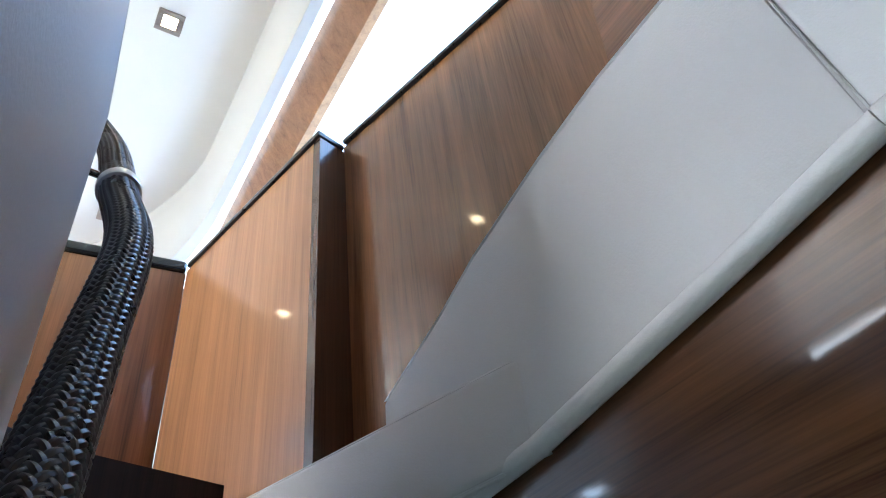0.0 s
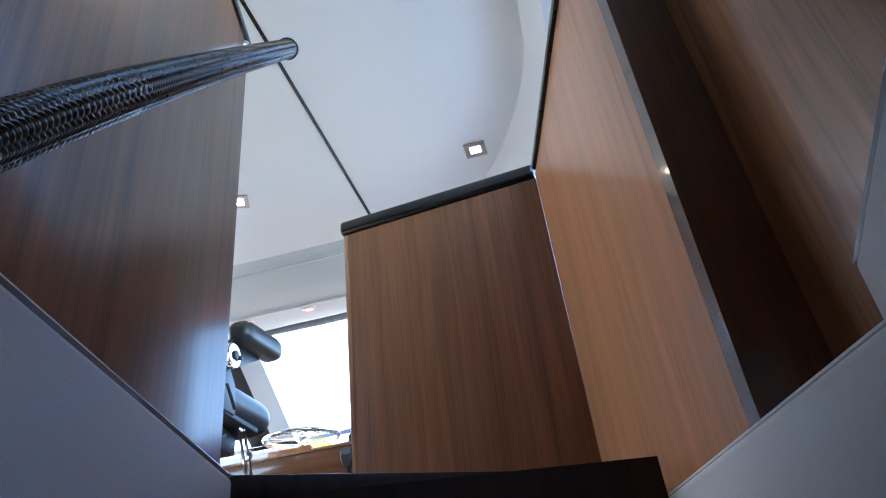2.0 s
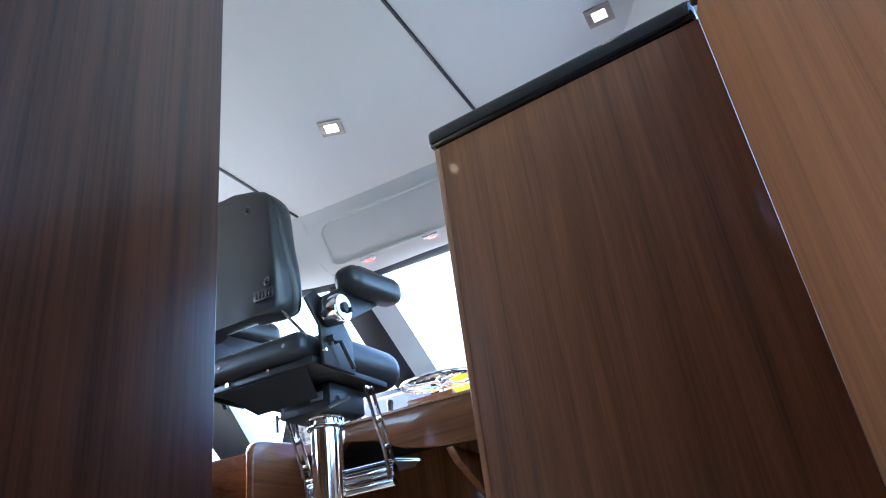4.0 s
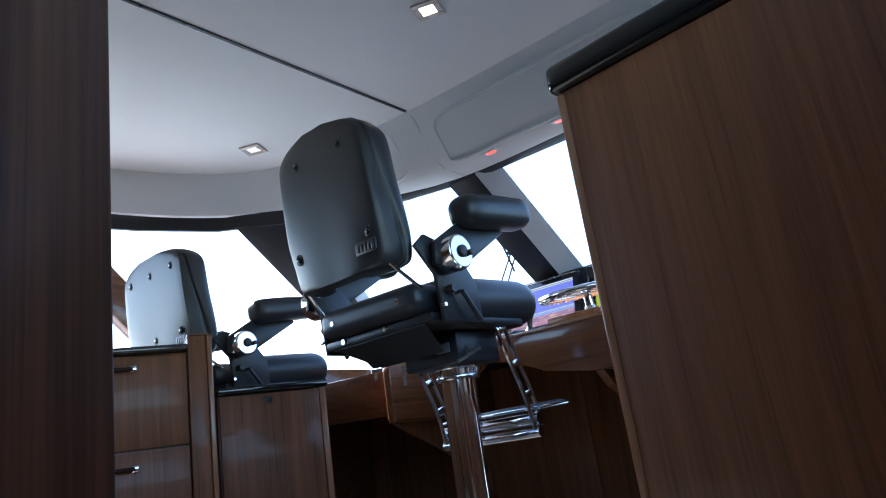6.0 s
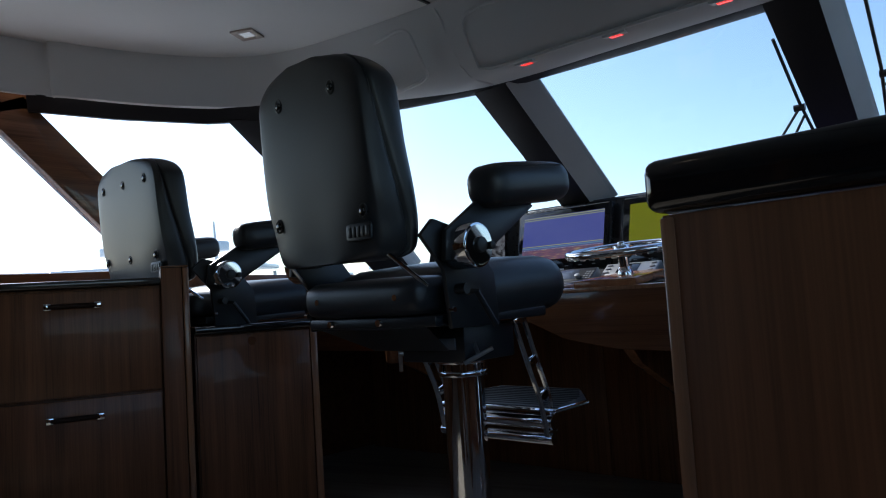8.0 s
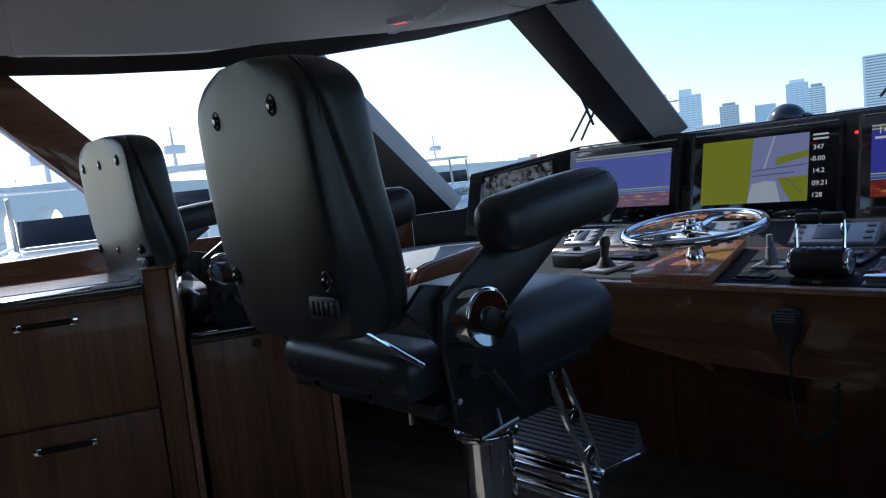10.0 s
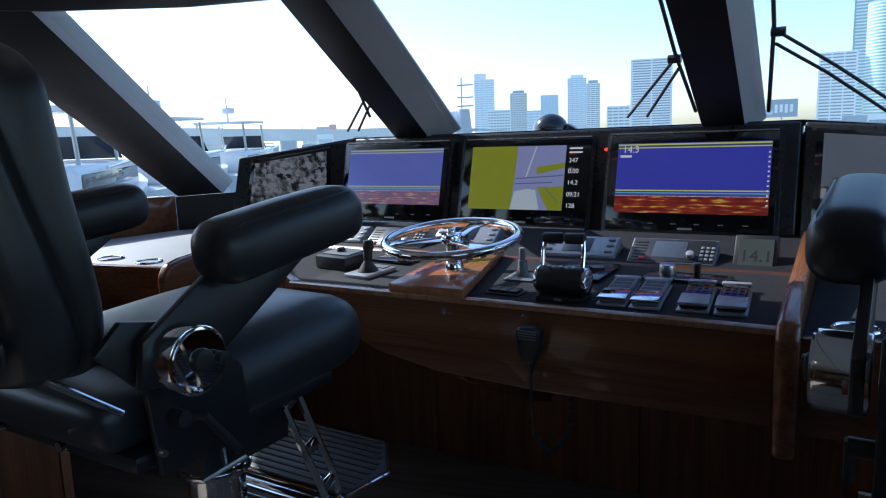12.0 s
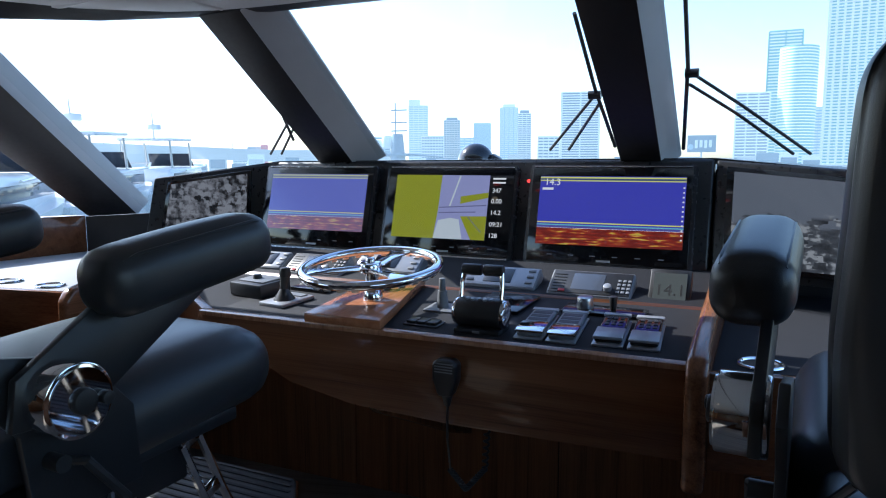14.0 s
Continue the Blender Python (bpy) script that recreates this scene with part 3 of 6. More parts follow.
# unseen wall, added to keep aft light off the bulkhead
structure("wall_port_aft", box(-3.28, -3.2, -4.6, -1.35, 1.092, 1.763), WALNUT, "unseen plain walnut wall added aft of the side window to cut light")
# aft end of the saloon; its unseen wall is added to shut out light
structure("wall_aft", box(-3.28, 2.4, -4.72, -4.62, -1.7, 2.14), WALNUT, "unseen plain walnut aft wall added to shut out light")
structure("floor_saloon", box(-3.28, -0.95, -4.72, -0.2, -0.08, -0.004), DECK_WOOD, "wooden saloon floor")
structure("wall_hull_starboard", box(2.34, 2.40, -5.2, -0.5, -1.66, 0.0), LINER_GREY, "plain lower-deck wall", STAIR)

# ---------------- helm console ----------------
# port side top: sunlight is painted in as a paler grey vinyl
SUNLIT_TOP = vary(mat("sunlit_grey_vinyl", (0.42, 0.43, 0.43), 0.5), 10.0, 0.06, 0.3, 400.0)
console = thing("helm_console", pose(0, 0, 0), "wide walnut helm console with a charcoal vinyl desk", "helm console")


def along_x(profile, x0, x1, r=0.0):
    """A (y, z) profile drawn out along x."""
    b2 = bmesh.new()
    f = b2.faces.new([b2.verts.new((x0, y, z)) for y, z in profile])
    ex = bmesh.ops.extrude_face_region(b2, geom=[f])
    bmesh.ops.translate(b2, verts=[v for v in ex["geom"] if isinstance(v, bmesh.types.BMVert)], vec=(x1 - x0, 0, 0))
    bmesh.ops.recalc_face_normals(b2, faces=b2.faces[:])
    return bevel(b2, r)


part("desk", along_x([(1.60, 0.868), (2.08, 0.898), (2.08, 0.84), (1.62, 0.82)], -1.50, -0.145, 0.003), CHARCOAL, console, "charcoal vinyl desk")
part("desk_wing", slab([(-2.03, 1.98, 0.888), (-1.50, 1.62, 0.868), (-1.50, 2.08, 0.896), (-2.03, 2.08, 0.896)], (0, 0, -1), 0.04), CHARCOAL, console)
part("ledge", along_x([(2.082, 0.898), (2.40, 0.955), (2.62, 0.955), (2.62, 0.84), (2.082, 0.84)], -2.03, -0.12, 0.003), CHARCOAL, console, "raised charcoal instrument ledge")
part("edge_strip", along_x([(2.070, 0.893), (2.086, 0.906), (2.086, 0.885)], -2.03, -0.14, 0.001), WALNUT_X, console, "thin walnut strip")
part("apron", slab([(-1.51, 1.588, 0.873), (-0.145, 1.588, 0.873), (-0.145, 1.588, 0.652), (-0.7, 1.588, 0.648), (-1.0, 1.588, 0.66), (-1.2, 1.588, 0.695), (-1.35, 1.588, 0.76), (-1.51, 1.588, 0.79)], (0, 1, 0), 0.03, 0.005), WALNUT_X, console, "walnut apron")
part("apron_return", slab([(-1.51, 1.592, 0.873), (-2.03, 1.97, 0.885), (-2.03, 1.97, 0.66), (-1.51, 1.592, 0.79)], (0.5, 0.8, 0), 0.03, 0.003), WALNUT_X, console, "angled walnut apron return")
part("lip", along_x([(1.580, 0.862), (1.580, 0.876), (1.60, 0.880), (1.612, 0.872)], -1.52, -0.142, 0.002), WALNUT_EDGE, console, "thin walnut lip")
for x0 in (-0.142, -2.085):
    b2 = bmesh.new()
    b2 = slab([(x0, 1.535, 0.60), (x0, 1.535, 0.865), (x0, 1.56, 0.90), (x0, 1.62, 0.915), (x0, 2.40, 0.985), (x0, 2.40, 0.60)], (1, 0, 0), 0.048, 0.016, 4)
    part("end_board", b2, WALNUT_Y, console, "rounded walnut end board")
part("side_top", slab([(-0.094, 1.60, 0.855), (0.66, 1.75, 0.855), (0.90, 2.44, 0.865), (0.64, 2.62, 0.865), (-0.094, 2.62, 0.865)], (0, 0, -1), 0.04, 0.003), CHARCOAL, console, "charcoal side top")
part("side_apron", slab([(-0.094, 1.592, 0.86), (0.66, 1.742, 0.86), (0.66, 1.742, 0.62), (-0.094, 1.592, 0.64)], (0, 1, 0), 0.03, 0.004), WALNUT_X, console, "walnut side apron")
part("side_top", slab([(-2.087, 1.64, 0.868), (-3.0, 1.50, 0.868), (-3.2, 1.62, 0.868), (-3.06, 2.44, 0.868), (-2.84, 2.64, 0.868), (-2.087, 2.62, 0.868)], (0, 0, -1), 0.04, 0.003), SUNLIT_TOP, console, "pale grey side top, sunlight painted into its colour")
part("side_apron", slab([(-2.087, 1.632, 0.872), (-3.0, 1.492, 0.872), (-3.0, 1.492, 0.66), (-2.087, 1.632, 0.645)], (0, 1, 0), 0.03, 0.005), WALNUT_X, console, "walnut side apron")
foot = tagged(new("wall_footwell"), "dark walnut panelling of the footwell", kind="structure")
for x0, x1 in ((-3.06, -2.3), (-2.297, -1.47), (-1.467, -0.63), (-0.627, 0.2), (0.203, 0.9)):
    part("panel", box(x0, x1, 2.36, 2.39, 0.0, 0.86, 0.003), WALNUT, foot)
for x0 in (-1.0, -0.02, -2.2):
    b2 = slab([(x0, 1.63, 0.66), (x0, 2.36, 0.66), (x0, 2.36, 0.30), (x0, 2.20, 0.36), (x0, 1.70, 0.60)], (1, 0, 0), 0.04, 0.004)
    part("bracket", b2, WALNUT, console, "triangular walnut knee bracket")

# hood with screens
hood = thing("instrument_hood", pose(0, 0, 0), "black leather-covered instrument hood across the helm", "instrument hood")
TILT = math.degrees(math.atan2(0.095, 0.36))
FACE = pose(0, 2.445, 0.945, -TILT, 0, 0)
b2 = slab([(-1.955, 2.445, 0.95), (-0.165, 2.445, 0.95), (-0.165, 2.54, 1.318), (-1.955, 2.54, 1.308)], (0, 1, 0.05), 0.10, 0.010, 3)
part("middle", b2, BLACK_TRIM, hood, "black middle section")
b2 = slab([(-1.962, 2.448, 0.94), (-2.475, 2.26, 0.94), (-2.41, 2.275, 1.24), (-1.962, 2.545, 1.306)], (0, 1, 0.05), 0.09, 0.008, 3)
part("wing", b2, BLACK_TRIM, hood, "black angled wing")
b2 = slab([(-0.158, 2.448, 0.94), (-0.158, 2.545, 1.316), (0.36, 2.42, 1.275), (0.40, 2.33, 0.93)], (0, 1, 0.05), 0.09, 0.008, 3)
part("wing", b2, BLACK_TRIM, hood, "black angled wing")
part("ledge_cap", slab([(-2.42, 2.29, 1.238), (-1.955, 2.55, 1.312), (-0.165, 2.55, 1.322), (0.36, 2.43, 1.272), (0.5, 2.66, 1.27), (-0.15, 2.72, 1.322), (-1.97, 2.72, 1.312), (-2.6, 2.64, 1.23)], (0, 0, -1), 0.02), BLACK_TRIM, hood, "black top of the hood")


def pic_sounder(name, haze, glare=0.0):
    """Echo-sounder picture: blue water over a red and yellow sea bed with two pale traces; a pale blue mix paints sky
    glare over it.
    """
    m = mat(name, (0.01, 0.01, 0.01), 0.18, coat=0.4)
    t, bs = m.node_tree, m.node_tree.nodes["Principled BSDF"]
    co = node(m, "ShaderNodeTexCoord")
    sep = node(m, "ShaderNodeSeparateXYZ")
    t.links.new(co.outputs["Generated"], sep.inputs[0])
    n = node(m, "ShaderNodeTexNoise", Scale=6.0, Detail=2.0)
    mp = node(m, "ShaderNodeMapping", Scale=(1.3, 1.0, 5.0))
    t.links.new(co.outputs["Generated"], mp.inputs[0])
    t.links.new(mp.outputs[0], n.inputs["Vector"])
    bed = node(m, "ShaderNodeValToRGB")
    els = bed.color_ramp.elements
    els[0].position, els[0].color = 0.42, (0.09, 0.007, 0.005, 1)
    els[1].position, els[1].color = 0.78, (0.16, 0.26, 0.05, 1)
    els.new(0.57).color = (0.20, 0.018, 0.008, 1)
    els.new(0.66).color = (0.40, 0.26, 0.03, 1)
    t.links.new(n.outputs[0], bed.inputs[0])
    band = node(m, "ShaderNodeValToRGB")
    band.color_ramp.interpolation = 'CONSTANT'
    e = band.color_ramp.elements
    blue = (0.032, 0.034, 0.27, 1)
    e[0].position, e[0].color = 0.0, (1, 1, 1, 1)
    e[1].position, e[1].color = 0.24, (0.05, 0.05, 0.20, 1)
    for p, c in ((0.275, (0.10, 0.30, 0.35, 1)), (0.29, blue), (0.31, (0.45, 0.45, 0.08, 1)), (0.325, blue), (0.925, (0.42, 0.42, 0.10, 1)), (0.94, (0.03, 0.05, 0.12, 1)), (0.965, (0.45, 0.45, 0.08, 1)), (0.985, blue)):
        e.new(p).color = c
    t.links.new(sep.outputs[2], band.inputs[0])
    lt = node(m, "ShaderNodeMath")
    lt.operation = 'LESS_THAN'
    lt.inputs[1].default_value = 0.24
    t.links.new(sep.outputs[2], lt.inputs[0])
    mx = node(m, "ShaderNodeMix")
    mx.data_type = 'RGBA'
    t.links.new(lt.outputs[0], mx.inputs[0])
    t.links.new(band.outputs[0], mx.inputs[6])
    t.links.new(bed.outputs[0], mx.inputs[7])
    # pale blue mixed over the picture paints the sky's reflection
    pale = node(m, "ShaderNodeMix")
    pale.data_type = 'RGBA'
    pale.inputs[0].default_value = glare
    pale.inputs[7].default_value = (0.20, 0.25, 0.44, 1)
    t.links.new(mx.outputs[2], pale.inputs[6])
    t.links.new(pale.outputs[2], bs.inputs["Emission Color"])
    bs.inputs["Emission Strength"].default_value = 0.45
    bs.inputs["Coat Roughness"].default_value = haze
    return m


def pic_camera(name, ramp, scale, strength, horizon):
    """A dim camera picture: grey patches; with a horizon, plain sky over dark blocks over pale boats."""
    m = mat(name, (0.01, 0.01, 0.01), 0.15, coat=0.4)
    t, bs = m.node_tree, m.node_tree.nodes["Principled BSDF"]
    co = node(m, "ShaderNodeTexCoord")
    mp = node(m, "ShaderNodeMapping", Scale=(scale, 1.0, scale * (1.3 if horizon else 0.8)))
    t.links.new(co.outputs["Generated"], mp.inputs[0])
    v = node(m, "ShaderNodeTexVoronoi", Scale=1.0)
    v.distance = 'CHEBYCHEV'
    t.links.new(mp.outputs[0], v.inputs["Vector"])
    n = node(m, "ShaderNodeTexNoise", Scale=0.9, Detail=4.0)
    t.links.new(mp.outputs[0], n.inputs["Vector"])
    sep = node(m, "ShaderNodeSeparateXYZ")
    t.links.new(v.outputs["Color"], sep.inputs[0])
    mu = node(m, "ShaderNodeMath")
    mu.operation = 'MULTIPLY_ADD'
    mu.inputs[1].default_value = 0.4
    t.links.new(sep.outputs[0], mu.inputs[0])
    t.links.new(n.outputs[0], mu.inputs[2])
    r = node(m, "ShaderNodeValToRGB")
    els = r.color_ramp.elements
    els[0].position, els[0].color = ramp[0][0], (*ramp[0][1], 1)
    els[1].position, els[1].color = ramp[-1][0], (*ramp[-1][1], 1)
    for p, c in ramp[1:-1]:
        els.new(p).color = (*c, 1)
    t.links.new(mu.outputs[0], r.inputs[0])
    last = r
    if horizon:
        gz = node(m, "ShaderNodeSeparateXYZ")
        t.links.new(co.outputs["Generated"], gz.inputs[0])
        ad = node(m, "ShaderNodeMath")
        ad.operation = 'MULTIPLY_ADD'
        ad.inputs[1].default_value = 0.25
        t.links.new(sep.outputs[1], ad.inputs[0])
        t.links.new(gz.outputs[2], ad.inputs[2])
        sky_ = node(m, "ShaderNodeValToRGB")
        e = sky_.color_ramp.elements
        e[0].position, e[0].color = 0.62, (1, 1, 1, 1)
        e[1].position, e[1].color = 0.66, (0, 0, 0, 1)
        t.links.new(ad.outputs[0], sky_.inputs[0])
        mx = node(m, "ShaderNodeMix")
        mx.data_type = 'RGBA'
        mx.inputs[6].default_value = (0.055, 0.062, 0.075, 1)
        t.links.new(sky_.outputs[0], mx.inputs[0])
        t.links.new(r.outputs[0], mx.inputs[7])
        t.links.new(mx.outputs[2], bs.inputs["Emission Color"])
    else:
        t.links.new(r.outputs[0], bs.inputs["Emission Color"])
    bs.inputs["Emission Strength"].default_value = strength
    return m


SCREEN_K = mat("screen_glass", (0.006, 0.006, 0.007), 0.08, coat=0.5)
SOUNDER = pic_sounder("sounder_picture", 0.06)
LAND = emit("chart_land", (0.25, 0.27, 0.012), 0.3)
SEA = emit("chart_water", (0.22, 0.23, 0.40), 0.36)
SHOAL = emit("chart_shoal", (0.36, 0.40, 0.42), 0.4)
INK = emit("chart_line", (0.06, 0.06, 0.12), 0.6)
WHITE_T = emit("screen_white", (0.75, 0.75, 0.75), 0.3)
BEZEL = vary(mat("dark_bezel", (0.03, 0.03, 0.032), 0.25, 0.4), 30.0, 0.1)
BEZEL_L = vary(mat("bezel_highlight", (0.5, 0.5, 0.5), 0.25, 0.8), 30.0, 0.1)


def text_mesh(body, size, m, material, parent, name="text"):
    cu = bpy.data.curves.new("tmp_text", 'FONT')
    cu.body, cu.size, cu.extrude = body, size, 0.0006
    tmp = bpy.data.objects.new("tmp_text", cu)
    scene.collection.objects.link(tmp)
    bpy.context.view_layer.update()
    me = bpy.data.meshes.new_from_object(tmp.evaluated_get(bpy.context.evaluated_depsgraph_get()))
    bpy.data.objects.remove(tmp)
    bpy.data.curves.remove(cu)
    me.materials.clear()
    me.materials.append(material)
    me.name = name
    ob = new(name, me)
    ob.parent = parent
    ob.matrix_local = m
    return ob


def display(m, w, h, label):
    """A flat multifunction display: local x right, z up, facing -y."""
    th = thing("chart_display", m, label, "screen", "helm displays")
    part("housing", prism(rounded(w, h, 0.012, 4), 0.03, 0.003, m=pose(0, 0.0, 0)), BEZEL, th, "dark metal housing")
    # pale strips paint the light caught along the bezel's edges
    for z, hh in ((-h / 2 + 0.006, 0.007), (h / 2 - 0.006, 0.004)):
        part("edge_highlight", box(-w / 2 + 0.015, w / 2 - 0.015, -0.004, 0.0, z - hh / 2, z + hh / 2), BEZEL_L, th, "pale strip painting the edge highlight")
    part("screen_glass", box(-w / 2 + 0.013, w / 2 - 0.013, -0.005, -0.001, -h / 2 + 0.016, h / 2 - 0.012, 0.001), SCREEN_K, th, "black glass front")
    for i in range(6):
        x = -0.19 + i * 0.076
        part("soft_key", box(x - 0.009, x + 0.009, -0.0062, -0.005, -h / 2 + 0.040, -h / 2 + 0.0430), GREY_P, th)
    part("maker_plate", box(-0.024, 0.024, -0.0062, -0.005, -h / 2 + 0.022, -h / 2 + 0.029), SILVER_P, th)
    return th


FRONT = pose(0, 0, 0, 90, 0, 0)
def face_at(x, z=1.13):
    k = (z - 0.945) / 0.368
    return pose(x, 2.442 + 0.095 * k - 0.034, z, -TILT, 0, 0)


s2 = display(face_at(-1.70, 1.122), 0.545, 0.355, "flat helm display showing a blue echo-sounder picture with painted-on sky glare")
part("picture", box(-0.235, 0.235, -0.0065, -0.005, -0.095, 0.140), pic_sounder("sounder_picture_glare", 0.25, 0.28), s2)
s3 = display(face_at(-1.105, 1.122), 0.545, 0.355, "flat helm display showing a green and violet sea chart")
Q = lambda pts, mt, nm, y=-0.0062: part(nm, prism(pts, 0.0008, m=pose(0, y, 0)), mt, s3)
Q([(-0.225, -0.105), (0.165, -0.105), (0.165, 0.140), (-0.225, 0.140)], SEA, "chart_water")
Q([(-0.225, -0.105), (-0.045, -0.105), (-0.035, 0.0), (-0.03, 0.140), (-0.225, 0.140)], LAND, "chart_land", -0.0072)
Q([(-0.045, -0.105), (0.075, -0.105), (0.055, -0.03), (0.02, -0.025), (-0.03, -0.035)], SHOAL, "chart_shoal", -0.0072)
Q([(0.06, -0.018), (0.165, -0.015), (0.165, -0.105), (0.11, -0.105)], LAND, "chart_land", -0.0072)
Q([(0.055, 0.03), (0.165, 0.055), (0.165, 0.075), (0.055, 0.058)], LAND, "chart_land", -0.0072)
Q([(-0.03, 0.012), (0.16, 0.024), (0.16, 0.028), (-0.03, 0.016)], INK, "chart_line", -0.0082)
Q([(-0.03, -0.008), (0.12, -0.002), (0.12, 0.002), (-0.03, -0.004)], INK, "chart_line", -0.0082)
Q([(0.01, 0.02), (0.016, 0.02), (0.05, 0.138), (0.044, 0.138)], SHOAL, "chart_line", -0.0082)
Q([(0.09, -0.02), (0.094, -0.02), (0.15, -0.075), (0.146, -0.075)], INK, "chart_line", -0.0082)
for body, z in (("347", 0.075), ("0.00", 0.035), ("14.2", -0.008), ("09:21", -0.052), ("128", -0.094)):
    text_mesh(body, 0.024, pose(0.178, -0.0072, z, 90, 0, 0), WHITE_T, s3)
for z in (0.11, 0.125):
    part("label_bar", box(0.178, 0.228, -0.0065, -0.005, z, z + 0.006), WHITE_T, s3)
s4 = display(face_at(-0.50, 1.122), 0.575, 0.365, "flat helm display with a vivid blue echo-sounder picture")
part("picture", box(-0.245, 0.255, -0.0065, -0.005, -0.105, 0.140), SOUNDER, s4)
text_mesh("14.3", 0.034, pose(-0.228, -0.0075, 0.107, 90, 0, 0), WHITE_T, s4)
part("label_bar", box(-0.235, -0.195, -0.0075, -0.0065, 0.090, 0.098), WHITE_T, s4)
for i in range(12):
    part("scale_tick", box(0.246, 0.252, -0.0075, -0.0065, 0.10 - i * 0.016, 0.105 - i * 0.016), WHITE_T, s4)


def framed(p0, p1, p2, p3, inset, material, name, label, cat, pic):
    """A monitor let into the hood's wing, by its four corners (bottom-left, bottom-right, top-right, top-left)."""
    P = [Vector(p) for p in (p0, p1, p2, p3)]
    n = (P[1] - P[0]).cross(P[3] - P[0]).normalized()
    if n.y > 0:
        n = -n
    P[2] -= n * (P[2] - P[0]).dot(n)
    c = sum(P, Vector()) / 4 + n * 0.014
    th = thing(name, pose(0, 0, 0), label, cat, "helm displays")
    P = [p + n * 0.014 for p in P]
    part("screen_glass", slab([p + n * 0.004 for p in P], -n, 0.008, 0.001), SCREEN_K, th, "black glass front")
    part("picture", slab([p + (c - p) * inset + n * 0.0075 for p in P], -n, 0.002), pic, th)
    return th


framed((-2.40, 2.285, 0.955), (-2.02, 2.425, 0.965), (-2.03, 2.505, 1.275), (-2.35, 2.305, 1.225), 0.09, SCREEN_K, "camera_monitor", "monitor in the hood's wing showing a grey camera picture", "monitor", pic_camera("camera_picture", [(0.5, (0.008, 0.009, 0.011)), (0.66, (0.07, 0.072, 0.08)), (0.84, (0.15, 0.155, 0.17))], 19.0, 0.42, False))
s5 = framed((-0.12, 2.44, 0.965), (0.36, 2.335, 0.955), (0.325, 2.42, 1.25), (-0.12, 2.53, 1.29), 0.10, SCREEN_K, "camera_monitor", "monitor in the hood's wing showing a dim harbour camera picture", "monitor", pic_camera("harbour_picture", [(0.5, (0.010, 0.011, 0.013)), (0.72, (0.03, 0.033, 0.038)), (0.8, (0.13, 0.135, 0.14))], 14.0, 0.6, True))
for x, z in ((-0.795, 1.24), (0.22, 1.28)):
    th = thing("indicator_light", pose(x, 2.50 if x < 0 else 2.44, z), "tiny red indicator light on the black hood", "light")
    part("lens", cyl((0, -0.008, 0), (0, 0.03, 0), 0.006, n=12), RED, th)

# ---------------- things on the desk ----------------
def desk_z(y):
    return 0.868 + (y - 1.60) * 0.0625 if y < 2.08 else 0.898 + (y - 2.08) * 0.178


SLOPE, LSLOPE = 3.6, 10.1


def on_desk(x, y, yaw=0):
    return pose(x, y, desk_z(y), SLOPE if y < 2.08 else LSLOPE, 0, yaw)


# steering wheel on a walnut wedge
wedge = thing("wheel_plinth", pose(-1.035, 1.585, 0.868), "glossy walnut wedge under the steering wheel, painted sunlit", "plinth")
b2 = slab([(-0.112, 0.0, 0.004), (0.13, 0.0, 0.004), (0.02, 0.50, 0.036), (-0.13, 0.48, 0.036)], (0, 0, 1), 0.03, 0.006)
# brighter, redder walnut paints the sunlight onto the wedge
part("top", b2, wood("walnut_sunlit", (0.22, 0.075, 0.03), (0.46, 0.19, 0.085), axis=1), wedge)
wheel = thing("steering_wheel", pose(-1.035, 1.775, 0.912, 7, 0, 0), "polished chrome steering wheel with three broad spokes", "steering wheel")
part("column", cyl((0, 0, 0), (0, 0, 0.035), 0.032, 0.022, 28, 0.003), CHROME, wheel, "chrome column")
part("column", cyl((0, 0, 0.03), (0, 0, 0.085), 0.019, n=24), CHROME, wheel)
part("rim", tube([(0.198 * math.cos(a * math.tau / 56), 0.198 * math.sin(a * math.tau / 56), 0.10) for a in range(56)], 0.0135, 12, closed=True), CHROME, wheel, "polished chrome rim")
for a in range(30):
    c, s_ = math.cos(a * math.tau / 30), math.sin(a * math.tau / 30)
    part("finger_grip", tube([(0.198 * math.cos(q), 0.198 * math.sin(q), 0.089) for q in [a * math.tau / 30 + d * 0.045 for d in (-1, 0, 1)]], 0.0075, 6), STEEL_B, wheel)
for a in (90, 210, 330):
    c, s_ = math.cos(radians(a)), math.sin(radians(a))
    b2 = prism([(-0.026, 0.03), (0.026, 0.03), (0.018, 0.11), (0.034, 0.19), (-0.034, 0.19), (-0.018, 0.11)], 0.006, 0.002)
    b2.transform(pose(0, 0, 0, 0, 0, a - 90) @ pose(0, 0, 0.10, -90, 0, 0))
    part("spoke", b2, CHROME, wheel, "broad chrome spoke")
part("hub", cyl((0, 0, 0.085), (0, 0, 0.115), 0.034, 0.03, 28, 0.004), CHROME, wheel, "chrome hub")
part("hub_cap", cyl((0, 0, 0.115), (0, 0, 0.128), 0.016, 0.012, 20, 0.003), CHROME, wheel)

# twin engine lever
thr = thing("engine_lever", on_desk(-0.665, 1.70) @ Matrix.Scale(0.84, 4), "black twin engine control with a chrome-framed handle", "engine control")
part("base", box(-0.075, 0.075, -0.05, 0.05, 0.0, 0.016, 0.004), PLASTIC_K, thr)
part("drum", cyl((-0.072, 0, 0.058), (0.072, 0, 0.058), 0.046, n=32, r=0.004), PLASTIC_K, thr, "black drum")
